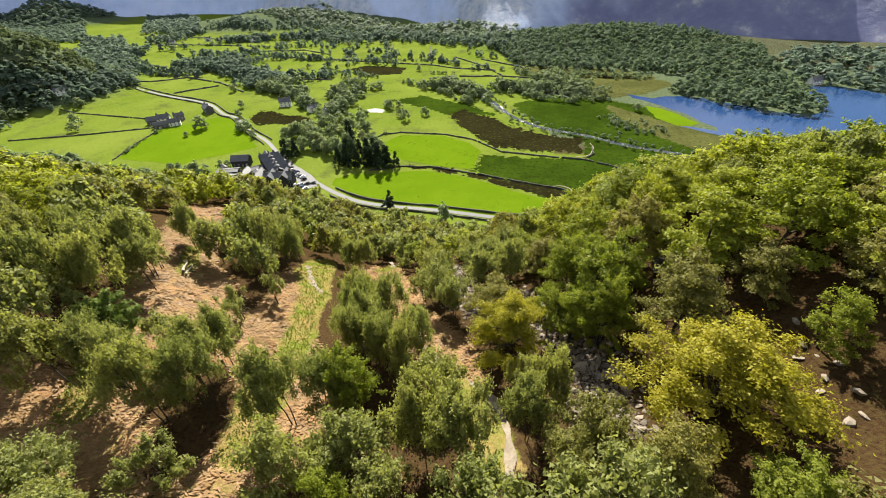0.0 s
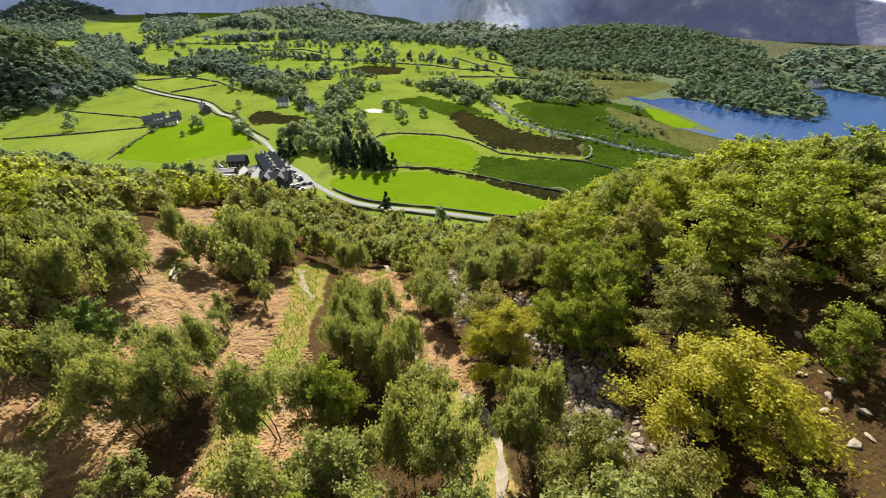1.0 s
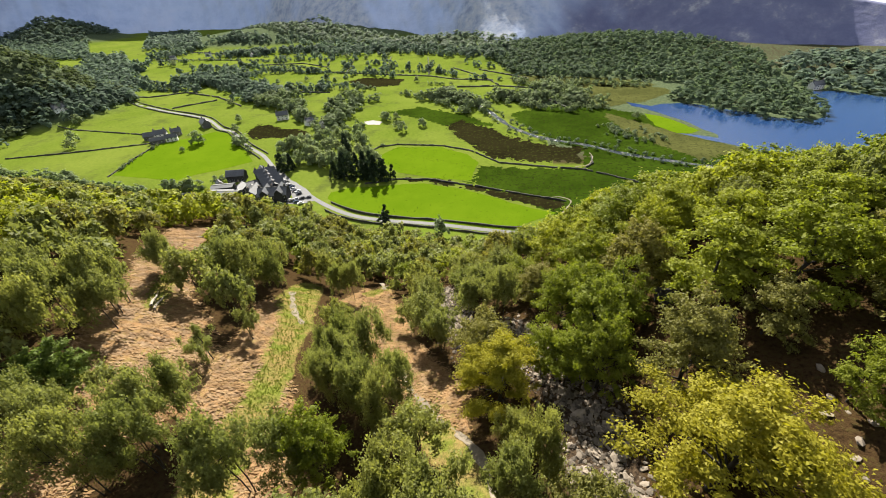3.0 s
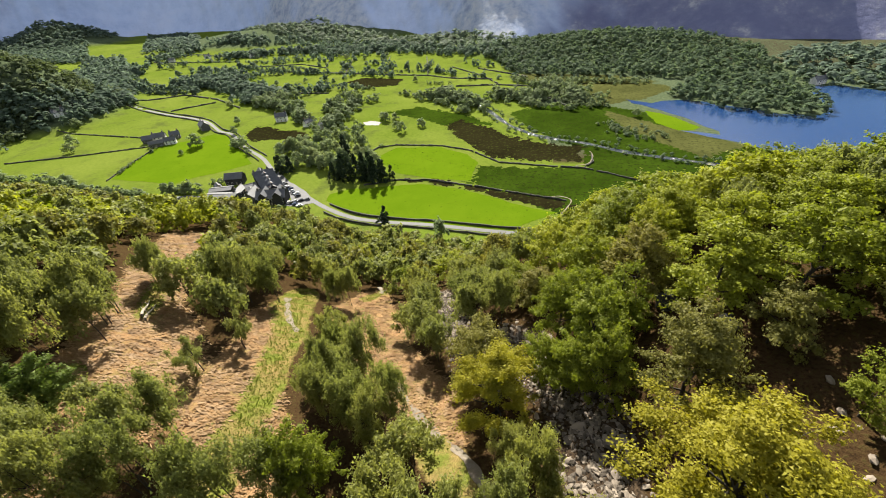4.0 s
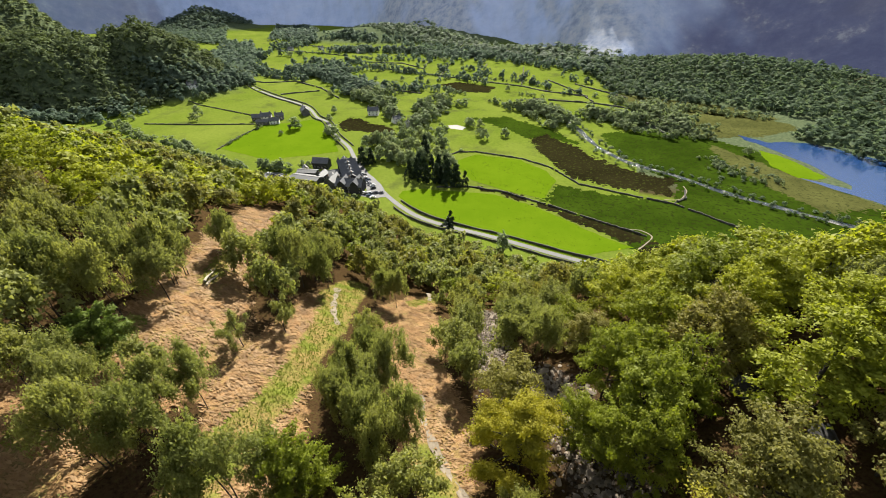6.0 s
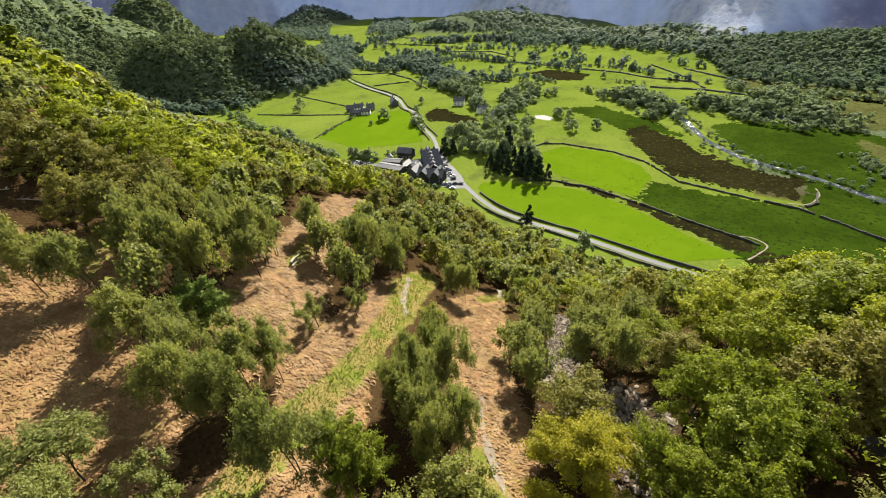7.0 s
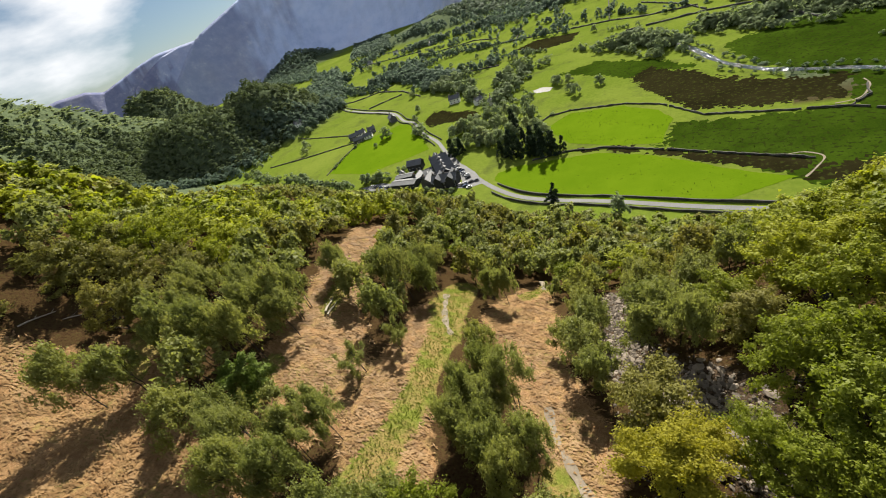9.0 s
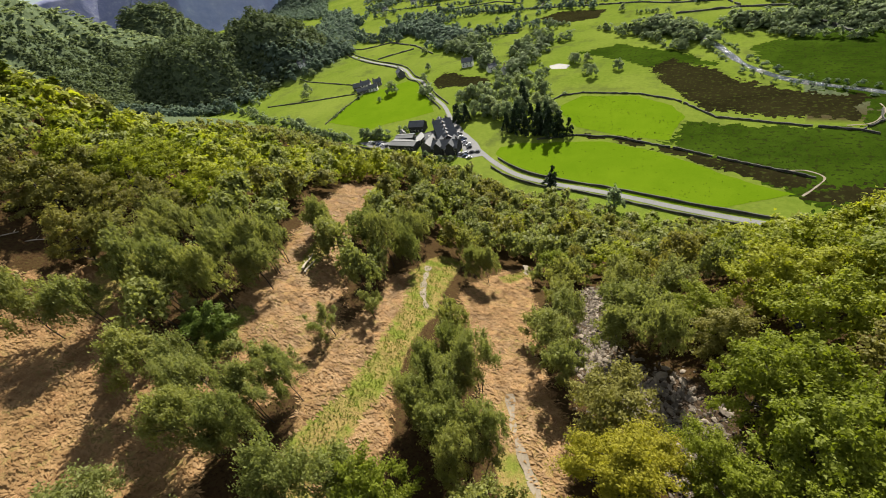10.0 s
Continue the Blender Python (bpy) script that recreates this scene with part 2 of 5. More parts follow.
bottom = mix(n, l, 0.5, ramp(n, l, g_big, [(0.35, (0.066, 0.106, 0.012)), (0.65, (0.128, 0.16, 0.03))]), ramp(n, l, g_mid, [(0.3, (0.0704, 0.102, 0.0102)), (0.7, (0.128, 0.157, 0.0224))]))
bottom = mix(n, l, ramp(n, l, noise_node(n, l, 0.035, 6, 0.7, co), [(0.52, (0, 0, 0)), (0.66, (0.75, 0.75, 0.75))]), bottom, (0.0576, 0.0704, 0.0192))
upland = ramp(n, l, g_mid, [(0.3, (0.0374, 0.0542, 0.0285)), (0.7, (0.0969, 0.118, 0.0648))])
c = mix(n, l, layer("upland"), litter, upland)
c = mix(n, l, layer("valley"), c, bottom)
c = mix(n, l, edge(layer("bracken")), c, bracken)
c = mix(n, l, edge(layer("turf")), c, turf)
c = mix(n, l, edge(layer("scree")), c, scree)
l.new(c, b.inputs["Base Color"])
b.inputs["Roughness"].default_value = 0.95
b.inputs["Specular IOR Level"].default_value = 0.0
fine = n.new("ShaderNodeBump")
fine.inputs["Strength"].default_value, fine.inputs["Distance"].default_value = 0.8, 0.3
l.new(g_fine, fine.inputs["Height"])
l.new(fine.outputs[0], b.inputs["Normal"])

# the fells: painted blue haze over slate, bare rock and grass on gentler spurs
M_FELL, n, l, b = material("hazed_slate_fell")
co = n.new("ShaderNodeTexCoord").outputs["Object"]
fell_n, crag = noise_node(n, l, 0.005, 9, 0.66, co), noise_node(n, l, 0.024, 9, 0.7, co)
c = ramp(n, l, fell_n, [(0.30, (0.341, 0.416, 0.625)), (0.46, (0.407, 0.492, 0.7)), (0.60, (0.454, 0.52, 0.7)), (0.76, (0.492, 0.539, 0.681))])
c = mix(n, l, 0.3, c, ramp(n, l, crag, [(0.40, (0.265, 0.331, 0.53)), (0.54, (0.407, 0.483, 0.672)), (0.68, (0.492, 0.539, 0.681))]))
# purple heather, darkened and blued as the fells look in shade
shaded_heath = ramp(n, l, fell_n, [(0.35, (0.121, 0.131, 0.227)), (0.52, (0.159, 0.17, 0.275)), (0.64, (0.191, 0.189, 0.262)), (0.72, (0.242, 0.236, 0.275))])
# the palest crag stops imitate sunlit tops
shaded_heath = mix(n, l, 0.5, shaded_heath, ramp(n, l, crag, [(0.42, (0.102, 0.111, 0.193)), (0.56, (0.166, 0.17, 0.248)), (0.61, (0.25, 0.25, 0.29)), (0.68, (0.52, 0.52, 0.5))]))
c = mix(n, l, layer("shaded_heath"), c, shaded_heath)
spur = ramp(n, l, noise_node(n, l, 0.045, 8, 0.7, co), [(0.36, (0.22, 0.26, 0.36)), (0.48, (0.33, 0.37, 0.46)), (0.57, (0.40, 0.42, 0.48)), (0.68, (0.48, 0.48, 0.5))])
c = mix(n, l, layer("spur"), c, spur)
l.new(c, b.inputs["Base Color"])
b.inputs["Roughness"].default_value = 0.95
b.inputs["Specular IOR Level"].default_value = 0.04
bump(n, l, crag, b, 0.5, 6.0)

# ---- the lie of the land ----
# swell of the hillside over its mean slope: rows run along x from -240 by 40 m, columns along y from -60 by 40 m
SWELL = np.array((
    (-0.8, 3.5, 4.3, -0.7, -0.2, 2.7, 1.7, 0.2),
    (-9.1, 0.6, 10.4, 1.2, -2.6, 2.2, 0.4, -4.3),
    (-7.1, 9.9, 21.4, -0.6, -7.3, -1.4, -1.2, -2.5),
    (8.6, 10.2, 1.8, -10.7, 5.1, 1.4, -7, 3.1),
    (-2, -16.2, 2.1, 4.2, 8.6, 5.9, -8.8, 2),
    (-7.4, -3.9, 14.1, -4.4, -20.9, -2.2, -4.2, -1.1),
    (2.6, 5.1, -26.1, -3.3, 1.5, -6.6, -3.1, -0.8),
    (-3.5, 3.6, -2.7, 26.2, 8.5, -9.5, -0.9, 0.7),
    (-7.8, -1.1, 1.6, 1.6, -7.2, -3.2, -2.7, -4.5),
    (-0.1, 8.1, 9.2, 4.2, 5, 4, -5.4, -6.6),
))
MEAN = (93.4, -0.0233, -0.4189)

# compass profile of the fells: degrees from +y, how far off they crest, how high they stand above the eye, and how steep they face the valley
FELL_AZ = (-110, -66, -64, -61.3, -58.7, -56.8, -54.3, -51.6, -45, -39, -30, -24, -18, -12, -6, -1, 4, 8, 15, 21, 27, 31, 34, 38, 45, 60, 110)
FELL_CREST = (2000, 2000, 2000, 2050, 2100, 2150, 2200, 2250, 2350, 2400, 2100, 1800, 1680, 1500, 1280, 1220, 1200, 1190, 1160, 1110, 1060, 1030, 1020, 1030, 1060, 1200, 1400)
FELL_RISE = (-6, -4, -0.6, 1.4, 3.3, 3.9, 4.6, 5.3, 8, 9.5, 9.5, 9.2, 9, 8.9, 8.5, 8.3, 8.2, 8, 6.5, 4.5, 2, -0.8, -3.1, -3.8, -4, -3, 2)
FELL_PITCH = (40, 54, 54, 54, 54, 53, 52, 52, 52, 50, 46, 36, 36, 43, 46, 38, 39, 47, 50, 48, 42, 37, 35, 35, 38, 42, 42)
# ridges closing the side valley, one behind the other: how far off, how steep, and their height above the eye by the compass
RIDGES = ((2750, 58, (-110, -69, -66.9, -64.7, -62.6, -60.3, -55, -50, 110), (-8, -2.0, 1.1, 2.2, 3.0, 3.3, 3.2, -8, -8)),
          (3650, 55, (-110, -90, -76, -73.5, -71, -69.6, -67.3, -64.8, -62.9, -56, -50, 110), (-8, 2.4, 2.6, 2.8, 2.6, 2.0, 2.5, 3.1, 3.4, 3.2, -8, -8)))
# single hills: x, y, radius along x, radius along y, height, steepness
KNOLLS = ((-604, 406, 78, 80, 78, 1.3), (-655, 322, 100, 92, 64, 1.9), (-1192, 518, 95, 105, 118, 1.6), (-1000, 175, 178, 222, 196, 0.95), (-1434, 1247, 135, 90, 62, 1.0), (-650, 1120, 200, 120, 30, 0.9),
          (200, 775, 190, 85, 22, 0.9), (300, 610, 70, 50, 8, 0.9), (-40, 960, 120, 60, 20, 0.9), (-330, 1230, 160, 110, 40, 0.9), (430, 575, 80, 60, 15, 0.9))


def smooth(a, b, v):
    t = np.clip((v - a) / (b - a), 0, 1)
    return t * t * (3 - 2 * t)


def ripple(x, y, scale, octaves=4, seed=0):
    """Cheap fractal waves, from -1 to 1."""
    out, amp, tot = np.zeros_like(x), 1.0, 0.0
    for k in range(octaves):
        a = seed * 1.7 + k * 2.1
        u, v = x * math.cos(a) + y * math.sin(a), y * math.cos(a) - x * math.sin(a)
        f = 2 ** k / scale
        out = out + amp * np.sin(u * f * 6.28 + 1.3 * np.sin(v * f * 4.1 + k) + seed) * np.cos(v * f * 5.3 + 1.7 * np.sin(u * f * 3.3 + 2 * k))
        tot, amp = tot + amp, amp * 0.55
    return out / tot


def hill_height(x, y):
    h = MEAN[0] + MEAN[1] * x + MEAN[2] * np.maximum(y, -170)
    for i, row in enumerate(SWELL):
        for j, v in enumerate(row):
            h = h + v * np.exp(-((x + 240 - 40 * i) ** 2 + (y + 60 - 40 * j) ** 2) / 3528.0)
    # the slope runs out more steeply above the hotel
    foot = (10 + 0.09 * np.maximum(0, -170 - x)) * smooth(122, 168, y + 0.2 * (x + 90)) * (1 - smooth(-80, -50, x)) * smooth(-420, -330, x)
    h = h - 3.0 - foot
    z = np.where(h > 4, h, np.where(h < -4, 0.0, (h + 4) ** 2 / 16))
    return z + smooth(2, 12, z) * (0.5 * ripple(x, y, 17, 3, 1) + 0.22 * ripple(x, y, 5, 3, 2))


AZ_FINE = np.arange(-180, 180.01, 0.25)


def softened(table, sigma):
    k = np.exp(-0.5 * (np.arange(-60, 61) * 0.25 / sigma) ** 2)
    v = np.interp(AZ_FINE, FELL_AZ, table)
    return np.convolve(np.pad(v, 60, mode="edge"), k / k.sum(), mode="valid")


SOFT_CREST, SOFT_RISE, SOFT_PITCH = softened(FELL_CREST, 4.0), softened(FELL_RISE, 0.7), softened(FELL_PITCH, 1.5)


def compass(az, table):
    """A value of the fells' softened profile."""
    return np.interp(az, AZ_FINE, table)


def fell_height(x, y):
    r, az = np.hypot(x, y), np.degrees(np.arctan2(x, y))
    crest = compass(az, SOFT_CREST)
    top = 120 + crest * np.tan(np.radians(compass(az, SOFT_RISE)))
    run = np.maximum(top, 1) / np.tan(np.radians(compass(az, SOFT_PITCH)))
    t = np.clip((r - crest + run) / run, 0, 1.1)
    z = np.maximum(top, 0) * (0.8 * np.minimum(t, 1) + 0.2 * np.minimum(t, 1) ** 2)
    # gullies, buttresses and ledges in the face
    fade = smooth(0, 0.12, t) * (1 - smooth(0.75, 1, t))
    z = z + fade * np.maximum(top, 60) * 0.035 * ripple(x, y, 520, 2, 3)
    # land drops behind each crest, deepest beyond the lake, to fit the camera's skyline
    z = z - 1.4 * np.maximum(r - crest, 0) * (top > 1)
    return np.where((az > 25) & (az < 80), z, np.maximum(z, 0))


def ridge_height(x, y, off, pitch, ra, rr):
    """Height of a ridge that closes the side valley."""
    r, az = np.hypot(x, y), np.degrees(np.arctan2(x, y))
    peak = 120 + off * np.tan(np.radians(np.interp(az, ra, rr)))
    return peak - np.abs(r - off) * math.tan(radians(pitch))


def lowland(x, y):
    """Height of the ground sheet: the slope, the valley floor and its single hills."""
    x, y = np.asarray(x, float), np.asarray(y, float)
    near = 1 - smooth(260, 420, np.maximum(x, y)) * 1.0
    z = hill_height(x, y) * near
    bluff = np.zeros_like(x)
    for kx, ky, rx, ry, kh, steep in KNOLLS:
        # the bluffs fall more steeply to the south
        d = ((x - kx) / rx) ** 2 + ((y - ky) / np.where((y < ky) & (steep > 1.2), ry * 0.72, ry)) ** 2
        k = np.maximum(0, kh * np.exp(-0.8 * d ** steep) * (1 + 0.14 * ripple(x, y, 90, 3, 4)) - (0.8 if steep > 1.2 else 2.0))
        if steep > 1.2:
            bluff = np.maximum(bluff, k)
        else:
            z = z + k
    # dropped behind the lake's low ridge so the camera sees sky above its crest
    r, az = np.hypot(x, y), np.degrees(np.arctan2(x, y))
    beyond = smooth(0, 260, r - compass(az, SOFT_CREST)) * smooth(25, 32, az) * (1 - smooth(60, 80, az))
    return z + bluff - 260 * beyond


def land(x, y):
    """Height of the land with the fells on it."""
    x, y = np.asarray(x, float), np.asarray(y, float)
    return lowland(x, y) + np.maximum(fell_height(x, y), 0) * (y > -300)


def land_at(x, y):
    return float(land(np.array([x]), np.array([y]))[0])


def strip(x, y, line):
    """How far inside a strip with the given centre line (x, y, half width): 1 on the line, 0.5 at its border, 0 outside."""
    best = np.zeros_like(x)
    for (ax, ay, aw), (bx, by, bw) in zip(line, line[1:]):
        dx, dy = bx - ax, by - ay
        t = np.clip(((x - ax) * dx + (y - ay) * dy) / (dx * dx + dy * dy), 0, 1)
        d = np.hypot(x - ax - t * dx, y - ay - t * dy)
        best = np.maximum(best, np.clip(1 - 0.5 * d / (aw + t * (bw - aw)), 0, 1))
    return best


# open ground on the slope: centre lines (x, y, half width)
BRACKEN = (
    ((-98, 86, 5), (-85, 68, 6.25), (-75, 53, 5.62), (-67, 41, 5), (-60, 33, 7.5), (-54, 25, 8.75), (-49, 15, 6.25), (-47, 8, 3.75)),
    ((-48, 50, 3.75), (-43, 38, 4.38), (-41, 29, 4.38), (-37, 22, 6.25), (-31, 16, 5.62), (-28, 6, 5), (-29, 0, 5)),
    ((-34, 76, 3.75), (-32, 60, 7.5), (-27, 52, 8.12), (-21, 42, 5), (-14, 33, 5.62), (-8, 27, 4.38), (-6, 21, 3.12)),
    ((-90, -8, 12.5), (-72, 0, 11.2), (-58, 0, 10), (-46, -2, 7.5), (-40, -8, 7.5)),
    ((-80, 11, 5), (-73, 12, 3.75)),
)
TURF = (
    ((-50, 66, 3.6), (-47, 55, 4.6), (-41, 44, 3.2), (-38, 34, 2.8), (-34, 23, 2.8), (-33, 13, 3.2), (-30, 4, 3.0)),
    ((-35, 70, 2), (-33, 80, 2)),
    ((-72, 50, 1.8), (-64, 38, 1.8)),
    ((-60, 22, 2.0), (-55, 12, 2.2), (-50, 4, 2.0)), ((-82, 16, 2.5), (-75, 9, 2.0)),
    ((-11, 24, 2.0), (-6, 19, 3.0), (-2.5, 14, 3.0), (0, 6, 2.5)),
)
SCREE = (
    ((-14, 75, 3), (-10, 58, 3.5), (-6.5, 46, 4), (-1, 42.5, 5.5), (4, 40, 6), (10, 32, 4.5), (13, 24, 4.5), (12.5, 15, 4), (13, 5, 2.5)),
)
PATH_LINES = (((-51, 60), (-48, 55), (-44, 49), (-40, 45)), ((-16, 34), (-13, 29), (-10, 25.5), (-6.5, 22), (-3, 19), (-0.8, 16), (0.6, 12.5), (1, 8), (0.6, 3)), ((-36, 84), (-33, 78)))


def open_ground(x, y):
    x, y = np.asarray(x, float), np.asarray(y, float)
    return np.max([strip(x, y, s) for s in BRACKEN + TURF + SCREE], axis=0)


def inside(xs, ys, outline):
    """Which points lie inside an outline."""
    res = np.zeros(len(xs), bool)
    for (ax, ay), (bx, by) in zip(outline, outline[1:] + outline[:1]):
        cross = (ay > ys) != (by > ys)
        if by != ay:
            res ^= cross & (xs < (bx - ax) * (ys - ay) / (by - ay) + ax)
    return res


LAKESIDE = ((21, 612), (58, 576), (123, 567), (167, 562), (207, 548), (236, 527), (201, 470), (190, 462), (206, 420), (232, 402), (250, 388), (268, 380), (294, 383), (309, 404), (316, 434), (328, 480), (350, 600), (395, 690), (330, 790), (220, 850), (90, 860), (0, 830), (-20, 740))


# ---- meshes ----
def link_mesh(name, verts, faces, mat, parent=None, smooth_faces=False):
    """One mesh object from arrays; faces is an (n, 3) or (n, 4) array, or a list."""
    me = bpy.data.meshes.new(name)
    me.from_pydata([tuple(v) for v in verts], [], [tuple(int(i) for i in f) for f in faces])
    me.materials.append(mat)
    if smooth_faces:
        me.polygons.foreach_set("use_smooth", [True] * len(me.polygons))
    ob = new(name, me)
    ob.parent = parent
    return ob


def quad_mesh(name, verts, mat):
    """A mesh of loose quads from an (n, 4, 3) array, built fast."""
    k = len(verts)
    me = bpy.data.meshes.new(name)
    me.vertices.add(4 * k)
    me.vertices.foreach_set("co", np.ascontiguousarray(verts, dtype=np.float32).ravel())
    me.loops.add(4 * k)
    me.loops.foreach_set("vertex_index", np.arange(4 * k, dtype=np.int32))
    me.polygons.add(k)
    me.polygons.foreach_set("loop_start", np.arange(0, 4 * k, 4, dtype=np.int32))
    me.materials.append(mat)
    me.update(calc_edges=True)
    return me


def tri_mesh(name, verts, mat):
    """A mesh of loose triangles from an (n, 3, 3) array, built fast."""
    k = len(verts)
    me = bpy.data.meshes.new(name)
    me.vertices.add(3 * k)
    me.vertices.foreach_set("co", np.ascontiguousarray(verts, dtype=np.float32).ravel())
    me.loops.add(3 * k)
    me.loops.foreach_set("vertex_index", np.arange(3 * k, dtype=np.int32))
    me.polygons.add(k)
    me.polygons.foreach_set("loop_start", np.arange(0, 3 * k, 3, dtype=np.int32))
    me.materials.append(mat)
    me.update(calc_edges=True)
    return me


# ---- the ground sheet ----
def spaced(lo, hi, step, far_lo, far_hi, grow=1.036):
    out = list(np.arange(lo, hi + step, step))
    s = step
    while out[-1] < far_hi:
        s *= grow
        out.append(out[-1] + s)
    s = step
    while out[0] > far_lo:
        s *= grow
        out.insert(0, out[0] - s)
    return np.array(out)


gx, gy = spaced(-150, 70, 1.6, -4300, 3200, 1.034), spaced(-30, 130, 1.6, -700, 4300, 1.034)
GX, GY = np.meshgrid(gx, gy)
GZ = lowland(GX, GY)
nx, ny = len(gx), len(gy)
idx = np.arange(nx * ny).reshape(ny, nx)
quads = np.stack([idx[:-1, :-1], idx[:-1, 1:], idx[1:, 1:], idx[1:, :-1]], axis=-1).reshape(-1, 4)
me = bpy.data.meshes.new("ground")
me.vertices.add(nx * ny)
me.vertices.foreach_set("co", np.stack([GX, GY, GZ], axis=-1).astype(np.float32).ravel())
me.loops.add(quads.size)
me.loops.foreach_set("vertex_index", quads.astype(np.int32).ravel())
me.polygons.add(len(quads))
me.polygons.foreach_set("loop_start", np.arange(0, quads.size, 4, dtype=np.int32))
me.polygons.foreach_set("use_smooth", np.ones(len(quads), dtype=bool))
me.update(calc_edges=True)
me.materials.append(M_GROUND)


def store(name, values):
    a = me.attributes.new(name, "FLOAT", "POINT")
    a.data.foreach_set("value", values.astype(np.float32).ravel())


far_r, far_az = np.hypot(GX, GY), np.degrees(np.arctan2(GX, GY))
far_heath = 0.5 * smooth(600, 680, far_r) * smooth(20, 25, far_az) * (1 - smooth(45, 55, far_az))
store("bracken", np.max([strip(GX, GY, s) for s in BRACKEN], axis=0))
store("turf", np.max([strip(GX, GY, s) for s in TURF], axis=0))
store("scree", np.maximum(np.max([strip(GX, GY, s) for s in SCREE], axis=0), far_heath))
in_wood = inside(GX.ravel(), GY.ravel(), list(LAKESIDE)).reshape(GX.shape) | ((GX > 330) & (GY > 425)) | ((GX > 45) & (GY > 275) & (GY < 640))
store("valley", (1 - smooth(1.5, 8, GZ)) * ~in_wood)
store("upland", smooth(260, 330, np.maximum(GY, -GX)))
ground = tagged(new("ground", me), "bracken and woodland slope falling to a green valley with fells", "ground", kind="structure")


# ---- the fells ----
def fell_sheet(az0, az1, step, crest_of, height_of, near, label, relief=7.0):
    """A hillside of fells, its rows laid along the crest line."""
    az = np.arange(az0, az1, step)
    rows = np.concatenate([np.linspace(near, 0.985, 64), (0.996, 1.0, 1.004, 1.03, 1.1)])
    a, k = np.meshgrid(np.radians(az), rows, indexing="ij")
    r = crest_of(np.degrees(a)) * k
    x, y = r * np.sin(a), r * np.cos(a)
    h = height_of(x, y)
    ledge = 0.5 * ripple(x, y, 140, 3, 12) + 0.5 * ripple(x + 0.6 * h, y - 0.6 * h, 60, 2, 15)
    z = np.where(h > 0.5, h + ledge * np.clip(h * 0.06, 0, relief) * (k < 1), np.minimum(h, 0) - 3.0)
    ids = np.arange(r.size).reshape(r.shape)
    q = np.stack([ids[:-1, :-1], ids[:-1, 1:], ids[1:, 1:], ids[1:, :-1]], axis=-1).reshape(-1, 4)
    q = q[z.ravel()[q].max(axis=1) > -2.5]
    used, inv = np.unique(q, return_inverse=True)
    ob = link_mesh("fell", np.stack([x, y, z], axis=-1).reshape(-1, 3)[used], inv.reshape(q.shape), M_FELL, smooth_faces=True)
    bearing = np.degrees(a) + 5 * ripple(x, y, 420, 3, 9) + 4 * ripple(x + h, y - h, 130, 3, 21)
    # darkened share by bearing, where the fells should look shaded
    shaded_heath_share = np.maximum(smooth(2, 14, bearing), np.maximum(0.95 * (1 - smooth(-66, -62, bearing)), 0.6 * (1 - smooth(-54, -47, bearing))))
    spur_share = np.maximum(smooth(-34, -24, bearing) * (1 - smooth(-19, -9, bearing)), smooth(-11, -4, bearing) * (1 - smooth(0, 9, bearing)))
    for name, share in (("shaded_heath", shaded_heath_share), ("spur", spur_share)):
        ob.data.attributes.new(name, "FLOAT", "POINT").data.foreach_set("value", share.ravel()[used].astype(np.float32))
    return tagged(ob, label, "fell", kind="structure")


fell_sheet(-68, 56, 0.22, lambda az: compass(az, SOFT_CREST), fell_height, 0.35, "steep slate fells with blue haze in their colour walling in the valley")
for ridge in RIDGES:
    fell_sheet(-95, -48, 0.25, lambda az: ridge[0] + 0 * az, lambda x, y: ridge_height(x, y, *ridge), 0.8, "distant ridge with blue haze in its colour closing the side valley", 2.0)


# ---- valley floor ----
def ribbon(name, line, half, z, mat, label, step=6.0, wobble=0.0):
    """A flat band along a line, laid on the ground."""
    p = [Vector((*q, 0)) for q in line]
    pts = []
    for i in range(len(p) - 1):
        p0, p1, p2, p3 = p[max(i - 1, 0)], p[i], p[i + 1], p[min(i + 2, len(p) - 1)]
        n_ = max(2, int((p2 - p1).length / step))
        for k in range(n_):
            t = k / n_
            pts.append(0.5 * ((2 * p1) + (p2 - p0) * t + (2 * p0 - 5 * p1 + 4 * p2 - p3) * t * t + (3 * p1 - p0 - 3 * p2 + p3) * t ** 3))
    pts.append(p[-1])
    vs, fs = [], []
    for i, q in enumerate(pts):
        d = (pts[min(i + 1, len(pts) - 1)] - pts[max(i - 1, 0)]).normalized()
        side = Vector((-d.y, d.x, 0))
        w = half * (1 + wobble * math.sin(i * 0.9) * math.sin(i * 0.37 + 1))
        for s in (-1, 0, 1):
            e = q + side * w * s
            vs.append((e.x, e.y, land_at(e.x, e.y) + z))
        if i:
            a = 3 * (i - 1)
            fs += [(a + 3, a, a + 1, a + 4), (a + 4, a + 1, a + 2, a + 5)]
    ob = link_mesh(name, vs, fs, mat)
    return tagged(ob, label, name, kind="structure"), pts


ROAD = ((120, 172), (60, 174), (8, 178), (-33, 184), (-59, 186), (-84, 190), (-102, 198), (-124, 213), (-158, 242), (-182, 266), (-203, 289), (-234, 314), (-270, 351), (-290, 361), (-326, 393), (-357, 409), (-409, 429), (-490, 466), (-590, 505))
RIVER = ((-45, 478), (-23, 445), (-6, 410), (12, 368), (32, 341), (48, 329), (77, 315), (100, 298), (137, 281), (190, 262), (300, 240))
